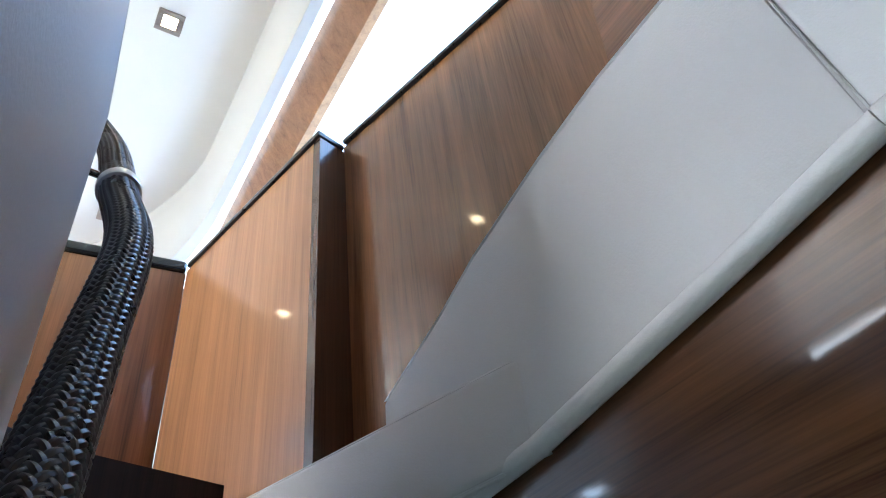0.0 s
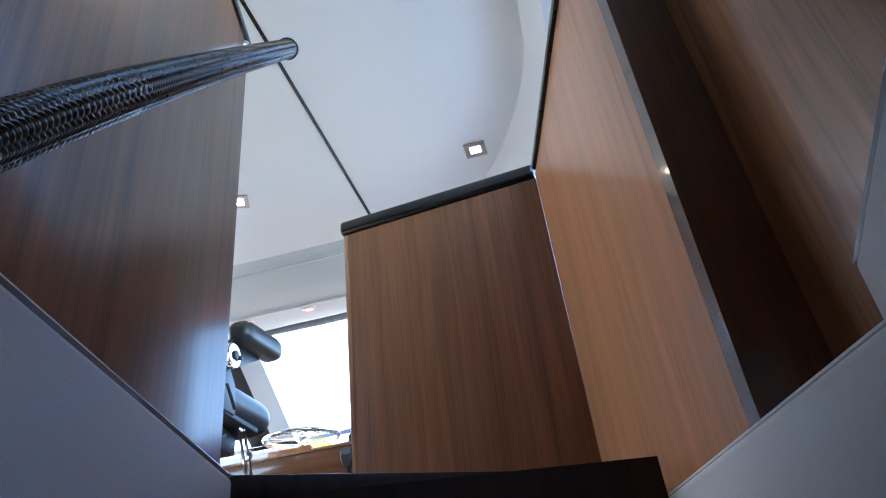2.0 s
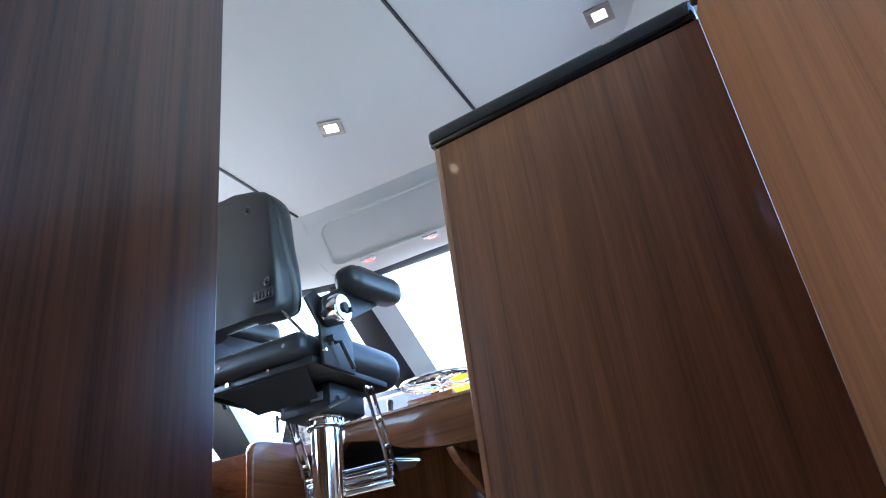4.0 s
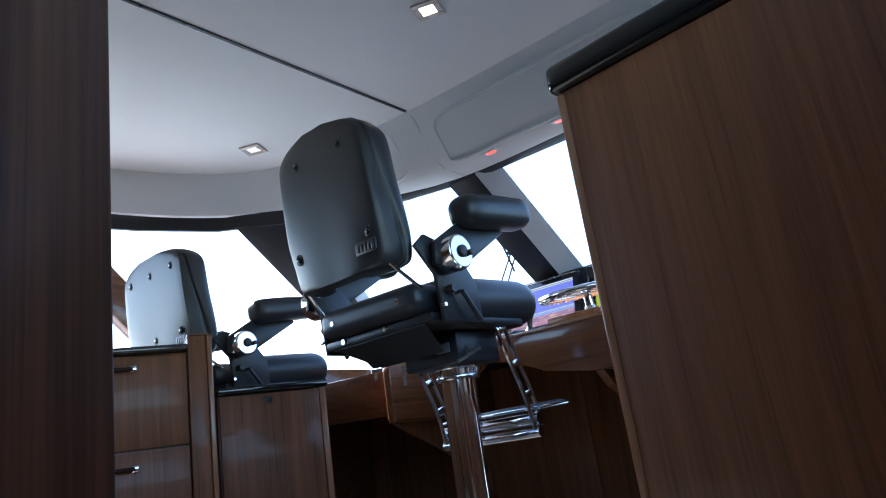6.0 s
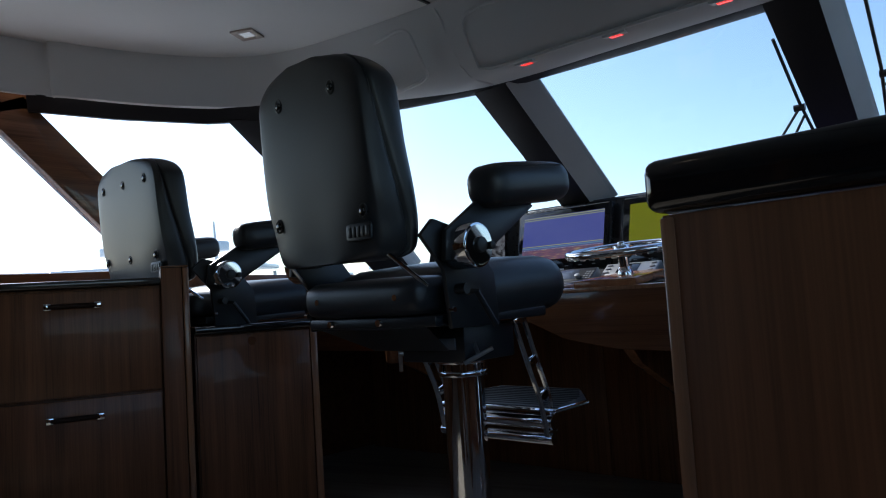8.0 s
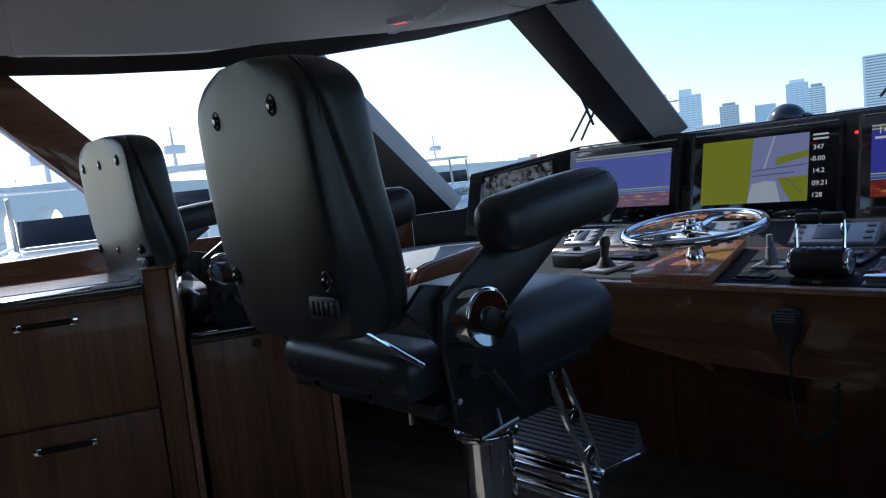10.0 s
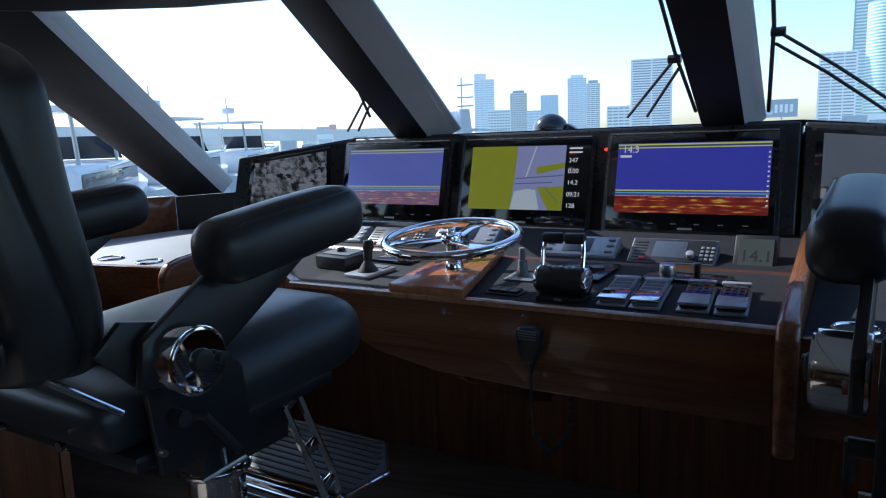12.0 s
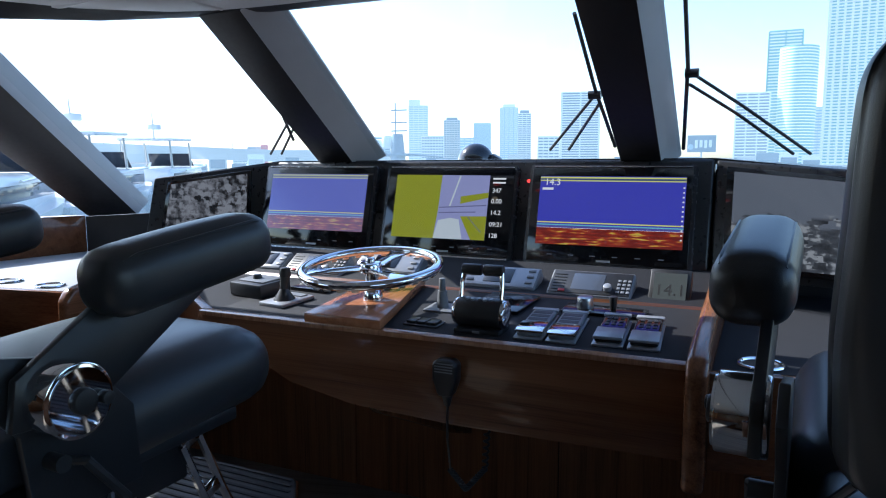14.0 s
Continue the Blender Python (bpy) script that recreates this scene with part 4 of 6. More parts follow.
for s_ in (-1, 1):
    part("end_ring", cyl((s_ * 0.072, 0, 0.058), (s_ * 0.085, 0, 0.058), 0.045, 0.04, 32, 0.003), CHROME, thr, "chrome end ring")
    part("lever", tube([(s_ * 0.066, 0.0, 0.095), (s_ * 0.066, 0.012, 0.15), (s_ * 0.062, 0.02, 0.182)], 0.0075, 10), CHROME, thr, "chrome lever arm")
    part("grip", cyl((s_ * 0.004, 0.022, 0.188), (s_ * 0.068, 0.022, 0.188), 0.018, n=20, r=0.005), PLASTIC_K, thr, "black grip")
for i in range(5):
    part("button", cyl((-0.04 + i * 0.02, -0.012 - 0.006 * (i % 2), 0.100), (-0.04 + i * 0.02, -0.014 - 0.006 * (i % 2), 0.107), 0.006, n=10), SILVER_P, thr)
part("name_plate", box(-0.012, 0.012, -0.051, -0.049, 0.004, 0.012), SILVER_P, thr)


def remote(x, y, yaw, clear):
    th = thing("hand_remote", on_desk(x, y, yaw) @ Matrix.Diagonal((1.05, 1.24, 1.0, 1.0)), "slim " + ("glossy black" if clear else "grey") + " hand remote in a clear cradle on the desk", "remote control", "remotes on the desk")
    part("cradle", box(-0.036, 0.036, -0.095, 0.085, 0.0, 0.007, 0.003), SILVER_P, th, "shiny cradle")
    part("body", box(-0.031, 0.031, -0.085, 0.088, 0.006, 0.022, 0.006, 3), BLACK_GLOSS if clear else GREY_P, th)
    part("sleeve", box(-0.034, 0.034, -0.088, -0.02, 0.016, 0.0245, 0.003), CHROME if not clear else SILVER_P, th, "bright lower sleeve")
    part("end_bar", box(-0.034, 0.034, 0.072, 0.090, 0.016, 0.0245, 0.003), SILVER_P, th)
    for i in range(3):
        for j in range(3):
            if clear:
                part("key", box(-0.021 + i * 0.016, -0.010 + i * 0.016, 0.0 + j * 0.022, 0.012 + j * 0.022, 0.021, 0.0235, 0.001), PLASTIC_K, th)
        part("key_bar", box(-0.024, 0.024, -0.008 + i * 0.026, 0.010 + i * 0.026, 0.0215, 0.0228), PLASTIC_K, th) if not clear else None
    return th


remote(-0.535, 1.775, 4, False)
remote(-0.452, 1.775, 4, False)
remote(-0.34, 1.785, 4, True)
remote(-0.255, 1.785, 4, True)

joy = thing("joystick", on_desk(-1.345, 1.775, -10), "black joystick on a grey mounting plate", "joystick")
part("plate", box(-0.05, 0.05, -0.07, 0.07, 0.0, 0.012, 0.003), SILVER_P, joy, "grey plate")
part("gaiter", cyl((0, -0.01, 0.012), (0, -0.01, 0.045), 0.034, 0.012, 24), PLASTIC_K, joy, "rubber gaiter")
part("stick", cyl((0, -0.01, 0.04), (0, 0.0, 0.085), 0.012, 0.016, 16), PLASTIC_K, joy)
part("knob", cyl((0, 0.0, 0.08), (0, 0.002, 0.11), 0.019, 0.016, 20, 0.005), PLASTIC_K, joy, "black knob")
part("button_row", box(-0.03, 0.03, 0.03, 0.06, 0.012, 0.015), GREY_P, joy)

bx = thing("control_box", on_desk(-1.505, 1.835, -10), "dark grey control box with a round switch", "control box")
part("body", slab([(-0.075, -0.055, 0.0), (0.075, -0.055, 0.0), (0.075, 0.075, 0.0), (-0.075, 0.075, 0.0)], (0, 0, 1), 0.045, 0.006), PLASTIC_K, bx)
part("panel", box(-0.06, 0.06, -0.03, 0.06, 0.045, 0.049, 0.001), GREY_P, bx, "grey panel")
part("switch", cyl((-0.01, 0.01, 0.049), (-0.01, 0.01, 0.062), 0.016, 0.012, 20), PLASTIC_K, bx, "round switch")

tab = thing("tablet", on_desk(-0.70, 1.95, -4), "thin black tablet lying on the desk", "tablet")
part("body", box(-0.075, 0.085, -0.085, 0.105, 0.0, 0.012, 0.004), BLACK_GLOSS, tab)
tab2 = thing("trim_panel", on_desk(-1.37, 1.955, -5), "slim black trim-tab panel", "control panel")
part("body", box(-0.06, 0.09, -0.05, 0.04, 0.0, 0.012, 0.003), BLACK_GLOSS, tab2)

sw = thing("switch_panel", on_desk(-0.833, 1.70, -3), "small black panel with three rocker switches", "switch")
part("plate", box(-0.052, 0.052, -0.028, 0.028, 0.0, 0.005, 0.002), PLASTIC_K, sw)
for i in range(3):
    part("rocker", box(-0.045 + i * 0.031, -0.017 + i * 0.031, -0.020, 0.020, 0.005, 0.013, 0.003), PLASTIC_K, sw, "black rocker")
lev = thing("thruster_stick", on_desk(-0.85, 1.86, 0), "small grey tapered stick on a square plate", "joystick")
part("plate", box(-0.045, 0.045, -0.045, 0.045, 0.0, 0.006, 0.002), GREY_P, lev)
part("stick", cyl((0, 0, 0.006), (0, 0, 0.055), 0.018, 0.013, 20), GREY_P, lev)
part("tip", cyl((0, 0, 0.055), (0, 0, 0.092), 0.010, 0.009, 16, 0.002), GREY_P, lev)

dial = thing("dial_panel", on_desk(-0.40, 1.965, -3), "glossy black panel with a ribbed steel dial and a stick", "control panel")
part("plate", box(-0.115, 0.115, -0.042, 0.042, 0.0, 0.010, 0.003), BLACK_GLOSS, dial)
part("dial", cyl((-0.055, 0, 0.010), (-0.055, 0, 0.042), 0.024, 0.022, 32, 0.002), STEEL_B, dial, "ribbed steel dial")
part("stick", cyl((0.025, 0, 0.010), (0.025, 0, 0.05), 0.008, 0.012, 14, 0.002), PLASTIC_K, dial)


def radio(x, y, w, h, label, kind):
    th = thing("radio_panel", on_desk(x, y) @ pose(0, 0, 0.004, 22, 0, 0), label, "radio")
    part("body", box(-w / 2, w / 2, -h / 2, h / 2, -0.02, 0.022, 0.006, 3), GREY_P, th, "grey housing")
    part("face", box(-w / 2 + 0.006, w / 2 - 0.006, -h / 2 + 0.006, h / 2 - 0.006, 0.020, 0.024, 0.002), SILVER_P if kind == "autopilot" else PLASTIC_K, th)
    part("lcd", box(-w * 0.22, w * 0.16, -h * 0.30, h * 0.34, 0.0235, 0.026, 0.001), SCREEN_K if kind == "autopilot" else LCD, th, "display window")
    if kind == "vhf":
        for i in range(6):
            part("speaker_slot", box(-w / 2 + 0.014, -w / 2 + 0.052, -h * 0.34 + i * h * 0.12, -h * 0.34 + i * h * 0.12 + 0.004, 0.0235, 0.0255), PLASTIC_K, th)
        for i in range(3):
            for j in range(4):
                part("key", box(w * 0.32 + i * 0.015, w * 0.32 + i * 0.015 + 0.010, -h * 0.36 + j * 0.017, -h * 0.36 + j * 0.017 + 0.010, 0.0235, 0.027, 0.001), GREY_P, th)
        part("knob", cyl((w * 0.22, -h * 0.22, 0.024), (w * 0.22, -h * 0.22, 0.040), 0.013, 0.012, 20, 0.002), SILVER_P, th, "silver knob")
        part("red_button", box(-w * 0.36, -w * 0.28, -h * 0.42, -h * 0.32, 0.0235, 0.027, 0.001), mat("red_button", (0.45, 0.03, 0.03), 0.4), th, "red button")
    else:
        for i in range(3):
            for s_ in (-1, 1):
                part("key", box(s_ * w * 0.40 - 0.012, s_ * w * 0.40 + 0.012, -h * 0.30 + i * h * 0.27, -h * 0.30 + i * h * 0.27 + 0.010, 0.0235, 0.029, 0.002), GREY_P, th)
    return th


LCD = emit("radio_lcd", (0.30, 0.36, 0.50), 0.12)
radio(-0.485, 2.175, 0.26, 0.115, "grey marine radio with keypad and speaker slots", "vhf")
radio(-1.50, 2.175, 0.25, 0.115, "grey marine radio with keypad and speaker slots", "vhf")
radio(-0.78, 2.18, 0.25, 0.105, "grey autopilot panel with side keys", "autopilot")
radio(-1.235, 2.24, 0.26, 0.105, "grey autopilot panel with side keys", "autopilot")
radio(-1.72, 2.19, 0.14, 0.10, "small grey instrument panel", "autopilot")
dep = thing("depth_gauge", on_desk(-0.25, 2.18) @ pose(0, 0, 0.02, 45, 0, 0), "square black digital gauge reading 14.1", "gauge")
part("body", box(-0.06, 0.06, -0.06, 0.06, -0.03, 0.01, 0.005), PLASTIC_K, dep)
part("lcd", box(-0.047, 0.047, -0.045, 0.045, 0.010, 0.012), emit("gauge_lcd", (0.22, 0.25, 0.24), 0.12), dep, "grey display")
text_mesh("14.1", 0.052, pose(-0.043, -0.028, 0.0125, 0, 0, 0), mat("lcd_ink", (0.01, 0.01, 0.01), 0.6), dep)

for x, y, z in ((0.005, 1.72, 0.856), (-2.33, 1.70, 0.869), (-2.56, 1.70, 0.869)):
    cup = thing("cup_holder", pose(x, y, z), "round stainless cup holder sunk in the side top", "cup holder", "cup holders")
    part("ring", tube([(0.046 * math.cos(a * math.tau / 36), 0.046 * math.sin(a * math.tau / 36), 0.002) for a in range(36)], 0.005, 8, closed=True), CHROME, cup, "chrome ring")
    # flat disc for the bowl; the starboard one has its inner shade painted dark
    part("bowl", cyl((0, 0, -0.0005), (0, 0, 0.002), 0.044, n=36), STEEL_B if x < -1 else mat("cup_shadow", (0.03, 0.03, 0.03), 0.3, 0.8), cup, "steel bowl")

# hand microphone on its clip with a coiled lead
mic = thing("hand_microphone", pose(-0.70, 1.586, 0.80), "black hand microphone on the console apron with a coiled lead", "microphone")
part("clip", box(-0.018, 0.018, -0.012, 0.0, -0.01, 0.025, 0.003), PLASTIC_K, mic)
part("body", prism([(-0.034, 0.02), (-0.022, 0.032), (0.022, 0.032), (0.034, 0.02), (0.032, -0.02), (0.018, -0.062), (-0.018, -0.062), (-0.032, -0.02)], 0.04, 0.012, 3, m=pose(0, -0.052, 0)), PLASTIC_K, mic, "black ribbed body")
part("neck", cyl((0, -0.03, -0.055), (0, -0.028, -0.09), 0.016, 0.007, 16), PLASTIC_K, mic)
for i in range(4):
    part("rib", box(-0.024, 0.024, -0.0525, -0.050, 0.0 + i * 0.007, 0.003 + i * 0.007), GREY_P, mic)
lead = [Vector((0, -0.028, -0.09)), Vector((-0.004, -0.02, -0.18)), Vector((-0.004, 0.0, -0.27)), Vector((0.03, 0.02, -0.325)), Vector((0.075, 0.04, -0.27)), Vector((0.08, 0.05, -0.12))]
coil = []
for i in range(len(lead) - 1):
    for j in range(72):
        u = j / 72
        p = lead[i].lerp(lead[i + 1], u)
        a = (i * 72 + j) * 0.75
        r_ = 0.0 if i < 2 else 0.0065
        coil.append(p + Vector((math.cos(a) * r_, math.sin(a) * r_, 0)))
part("lead", tube(coil, 0.0034, 6), PLASTIC_K, mic, "coiled black lead")

# ---------------- helm chairs ----------------
CHAIR_PLATE = vary(mat("black_powder_coat", (0.016, 0.017, 0.019), 0.38), 20.0, 0.15, 0.1, 300.0)


PLATE_S = vary(mat("worn_steel_plate", (0.06, 0.06, 0.062), 0.5, 0.4), 40.0, 0.1)
RIB_G = vary(mat("grey_grip_rib", (0.05, 0.051, 0.053), 0.6, spec=0.2), 40.0, 0.1)


def cushion(x0, x1, y0, y1, z0, z1, r, crown=0.012, cuts=11):
    """A stuffed block: rounded edges and a slightly domed top."""
    bm = box(x0, x1, y0, y1, z0, z1)
    bmesh.ops.subdivide_edges(bm, edges=bm.edges[:], cuts=cuts, use_grid_fill=True)
    mid = Vector(((x0 + x1) / 2, (y0 + y1) / 2, (z0 + z1) / 2))
    h = Vector(((x1 - x0) / 2, (y1 - y0) / 2, (z1 - z0) / 2))
    for v in bm.verts:
        p = v.co - mid
        for i in range(3):
            # crowd the grid towards the rims, where the surface bends
            u = p[i] / h[i]
            p[i] = h[i] * math.copysign(1 - max(0.0, 1 - abs(u)) ** 1.7, u)
        q = Vector([max(-h[i] + r, min(h[i] - r, p[i])) for i in range(3)])
        d = p - q
        if d.length > 1e-6:
            p = q + d.normalized() * r
        p.z += crown * (1 - (p.x / h.x) ** 2) * (1 - (p.y / h.y) ** 2) * (1 if p.z > 0 else 0)
        v.co = mid + p
    return bm


def flow(pts, closed, k):
    """A smooth line through points, k steps between each two."""
    n, out = len(pts), []
    for i in range(n if closed else n - 1):
        a, b_, c, d = [pts[q % n] if closed else pts[max(0, min(n - 1, q))] for q in (i - 1, i, i + 1, i + 2)]
        for j in range(k):
            u = j / k
            out.append(0.5 * ((2 * b_) + (c - a) * u + (2 * a - 5 * b_ + 4 * c - d) * u * u + (3 * b_ - a - 3 * c + d) * u ** 3))
    return out if closed else out + [pts[-1]]


def chair_back(extra):
    """The back: a flat rear panel with a crease down each side, puffed side bolsters with a groove, rounded top."""
    rings = []
    for z, w, c, d in ((0.972, 0.150, 0.050, 0.085), (0.978, 0.185, 0.045, 0.11), (1.00, 0.204, 0.045, 0.135), (1.06, 0.209, 0.034, 0.148), (1.14, 0.212, 0.014, 0.145), (1.25, 0.208, 0.006, 0.135), (1.35, 0.205, 0.006, 0.132), (1.405, 0.198, 0.008, 0.130), (1.440, 0.172, 0.014, 0.122), (1.460, 0.138, 0.022, 0.108), (1.470, 0.095, 0.036, 0.088)):
        w += extra
        g = float(np.interp(z, [1.0, 1.2, 1.44], [0.60, 0.48, 0.16]))
        y = lambda f: c + (d - c) * f
        half = [(0.0, 0.0), (w * 0.55, 0.0), (w - 0.020, c * 0.45), (w - 0.004, c * 0.8 + 0.006), (w + 0.002, c + 0.016), (w + 0.006, y(g * 0.6)), (w + 0.003, y(g - 0.07)), (w - 0.004, y(g)), (w + 0.005, y(g + 0.07)), (w + 0.010, y(0.5 + g * 0.5)), (w - 0.004, y(0.96)), (w - 0.035, d), (w - 0.07, d - 0.012), (w - 0.085, d - 0.035), (0.0, d - 0.04)]
        ring = half + [(-x, yy) for x, yy in half[-2:0:-1]]
        rings.append(flow([Vector((x, yy - (z - 1.083) * 0.073, z)) for x, yy in ring], True, 3))
    cols = [flow([r[i] for r in rings], False, 4) for i in range(len(rings[0]))]
    bm = bmesh.new()
    V = [[bm.verts.new(p) for p in col] for col in cols]
    for i in range(len(V)):
        A, C = V[i], V[(i + 1) % len(V)]
        for j in range(len(A) - 1):
            bm.faces.new((A[j], C[j], C[j + 1], A[j + 1]))
    bm.faces.new([c[0] for c in V])
    bm.faces.new([c[-1] for c in V])
    return bm


def slotted_arm(line, width, thick, x):
    """A flat bar (y, z) along a line, lightened by long open slots."""
    bm = bmesh.new()
    pts = flow([Vector((0, *p)) for p in line], False, 6)
    side = []
    for i, p in enumerate(pts):
        d = (pts[min(i + 1, len(pts) - 1)] - pts[max(i - 1, 0)]).normalized()
        side.append(Vector((0, -d.z, d.y)))
    for s_ in (-1, 1):
        tube([p + n * s_ * width * 0.38 + Vector((x, 0, 0)) for p, n in zip(pts, side)], width * 0.14, 6, bm=bm)
    step = (len(pts) - 1) // 3
    for i in (0, step, 2 * step, len(pts) - 1):
        p, n = pts[i], side[i]
        d = n.cross(Vector((1, 0, 0))) * width * 0.22
        q = [p + n * width * 0.42 + d, p + n * width * 0.42 - d, p - n * width * 0.42 - d, p - n * width * 0.42 + d]
        slab([v + Vector((x - thick / 2, 0, 0)) for v in q], (1, 0, 0), thick, 0.002, bm=bm)
    return bm


def helm_chair(m, label, extra=0.0, pedestal=True):
    """A helm chair; extra widens each half, and without a pedestal it sits on a cabinet."""
    ch = thing("helm_chair", m, label, "chair", "helm chairs")
    # back: hard shell behind, bolstered cushion in front
    part("back", chair_back(extra), LEATHER_K, ch, "black leather back with puffed side bolsters")
    tops = (-0.10, 0.106) if extra == 0 else (-0.19, 0.0, 0.19)
    lows = (-0.150, 0.172) if extra == 0 else (-0.22, 0.0, 0.22)
    for x, z in [(x, 1.385) for x in tops] + [(x, 1.083) for x in lows]:
        y = -(z - 1.083) * 0.073
        b2 = cyl((x, y - 0.005, z), (x, y + 0.008, z), 0.008, 0.011, 16, 0.002)
        part("button", b2, BLACK_GLOSS, ch, "black tufting button")
        part("dimple", tube([(x + 0.012 * math.cos(a * math.tau / 16), y + 0.0005, z + 0.016 * math.sin(a * math.tau / 16)) for a in range(16)], 0.003, 6, closed=True), LEATHER_K, ch)
    pl = part("badge", prism(rounded(0.085, 0.040, 0.008), 0.006, 0.001, m=pose(0.155 + extra, -0.002, 1.037)), PLASTIC_K, ch, "embossed black badge")
    for i in range(5):
        part("badge_bar", box(0.121 + extra + i * 0.015, 0.131 + extra + i * 0.015, -0.005, -0.001, 1.025, 1.049, 0.001), PLASTIC_K, pl)
    # seat
    b2 = cushion(-0.262 - extra, 0.262 + extra, 0.22, 0.742, 0.806, 0.966, 0.078, 0.014)
    b2.transform(pose(0, 0.44, 0.88, 3.0, 0, 0) @ pose(0, -0.44, -0.88))
    part("seat", b2, LEATHER_K, ch, "deep black leather seat")
    part("seat_roll", cushion(-0.222 - extra, 0.222 + extra, 0.110, 0.26, 0.836, 0.930, 0.036, 0.004), LEATHER_K, ch, "rolled rear edge of the seat")
    rim = [(-0.196 - extra, 0.33), (-0.196 - extra, 0.60), (-0.17 - extra, 0.67), (0.17 + extra, 0.67), (0.196 + extra, 0.60), (0.196 + extra, 0.33)]
    part("seam", tube([(x, y, 0.962 + (y - 0.44) * 0.045) for x, y in rim], 0.0028, 6), LEATHER_K, ch, "stitched seam round the seat")
    for x in (-0.150, 0.147):
        part("stud", cyl((x, 0.107, 0.881), (x, 0.116, 0.881), 0.008, n=14), CHROME, ch, "chrome stud")
    part("seat_pan", box(-0.238 - extra, 0.238 + extra, 0.150, 0.62, 0.806, 0.834, 0.006), CHAIR_PLATE, ch, "black seat pan")
    part("seat_frame", slab([(-0.20, 0.16, 0.803), (0.20, 0.16, 0.803), (0.14, 0.30, 0.735), (-0.14, 0.30, 0.735)], (0, 0, 1), 0.004), CHAIR_PLATE, ch)
    part("slide_box", box(-0.06, 0.17, 0.33, 0.55, 0.70, 0.797, 0.006), CHAIR_PLATE, ch, "black slide mechanism")
    part("name_label", box(0.085, 0.14, 0.326, 0.331, 0.735, 0.765), GREY_P, ch)
    for x, y, z in ((0.05, 0.150, 0.820), (-0.14, 0.150, 0.820)):
        part("bolt", cyl((x, y - 0.012, z), (x, y, z), 0.009, n=10), CHROME, ch)
    for s_ in (-1, 1):
        e = s_ * extra
        part("recline_strut", tube([(e + s_ * 0.188, 0.055, 0.985), (e + s_ * 0.218, 0.15, 0.905)], 0.006, 10), CHROME, ch, "chrome recline strut")
        part("side_plate", prism([(0.175, 0.80), (0.36, 0.80), (0.35, 0.93), (0.265, 1.03), (0.13, 1.06), (0.085, 1.02), (0.16, 0.94)], 0.014, 0.003, m=pose(e + s_ * 0.262 + 0.007, 0, 0, 0, 0, 90)), CHAIR_PLATE, ch, "black side plate")
        x0 = e + s_ * 0.278
        hub = part("arm_hub", cyl((x0, 0.20, 0.992), (e + s_ * 0.343, 0.20, 0.992), 0.054, n=36, r=0.003), CHROME, ch, "chrome arm hub")
        part("hub_face", cyl((e + s_ * 0.342, 0.20, 0.992), (e + s_ * 0.3465, 0.20, 0.992), 0.047, n=36), mat("hub_mirror", (0.72, 0.73, 0.75), 0.03, 1.0) if s_ > 0 else CHROME, hub)
        part("hub_knob", cyl((e + s_ * 0.345, 0.202, 0.992), (e + s_ * 0.355, 0.202, 0.992), 0.020, 0.018, 20, 0.002), PLASTIC_K, hub)
        part("hub_knob", cyl((e + s_ * 0.345, 0.232, 0.990), (e + s_ * 0.362, 0.232, 0.990), 0.009, 0.010, 14, 0.002), PLASTIC_K, hub)
        part("arm_link", prism([(0.13, 0.96), (0.24, 0.95), (0.50, 1.105), (0.46, 1.13), (0.27, 1.11), (0.14, 1.03)], 0.016, 0.003, m=pose(e + s_ * 0.292 + 0.008, 0, 0, 0, 0, 90)), CHAIR_PLATE, ch, "black arm link")
        b2 = cushion(-0.057, 0.057, -0.175, 0.178, -0.052, 0.052, 0.042, 0.006)
        b2.transform(pose(e + s_ * 0.315, 0.425, 1.156, 6.5, 0, 0))
        rest = part("armrest", b2, LEATHER_K, ch, "padded black armrest")
        for q in (-1, 1):
            line = tube([(q * 0.041, -0.150, 0.036), (q * 0.043, -0.125, 0.043), (q * 0.043, 0.128, 0.043), (q * 0.041, 0.152, 0.036)], 0.0028, 6)
            line.transform(pose(e + s_ * 0.315, 0.425, 1.156, 6.5, 0, 0))
            part("seam", line, LEATHER_K, rest, "stitched seam")
        part("seat_lever", tube([(e + s_ * 0.278, 0.225, 0.885), (e + s_ * 0.30, 0.235, 0.885), (e + s_ * 0.302, 0.30, 0.80)], 0.008, 8), PLASTIC_K, ch, "black lever")
        part("lever_boss", cyl((e + s_ * 0.27, 0.20, 0.893), (e + s_ * 0.30, 0.20, 0.893), 0.013, n=14), PLASTIC_K, ch)
        part("bolt", cyl((e + s_ * 0.27, 0.17, 0.845), (e + s_ * 0.284, 0.17, 0.845), 0.006, n=10), CHROME, ch)
    if not pedestal:
        return ch
    # pedestal
    px_, py_ = 0.065, 0.44
    part("pedestal", cyl((px_, py_, 0.0), (px_, py_, 0.70), 0.058, n=36), CHROME, ch, "polished chrome pedestal")
    part("collar", cyl((px_, py_, 0.655), (px_, py_, 0.668), 0.072, n=36, r=0.002), CHROME, ch, "chrome collar")
    part("collar", cyl((px_, py_, 0.69), (px_, py_, 0.702), 0.072, n=36, r=0.002), CHROME, ch, "chrome collar")
    for a in range(5):
        an = a * math.tau / 5 + 0.4
        part("collar_pin", cyl((px_ + 0.064 * math.cos(an), py_ + 0.064 * math.sin(an), 0.66), (px_ + 0.064 * math.cos(an), py_ + 0.064 * math.sin(an), 0.70), 0.006, n=10), CHROME, ch)
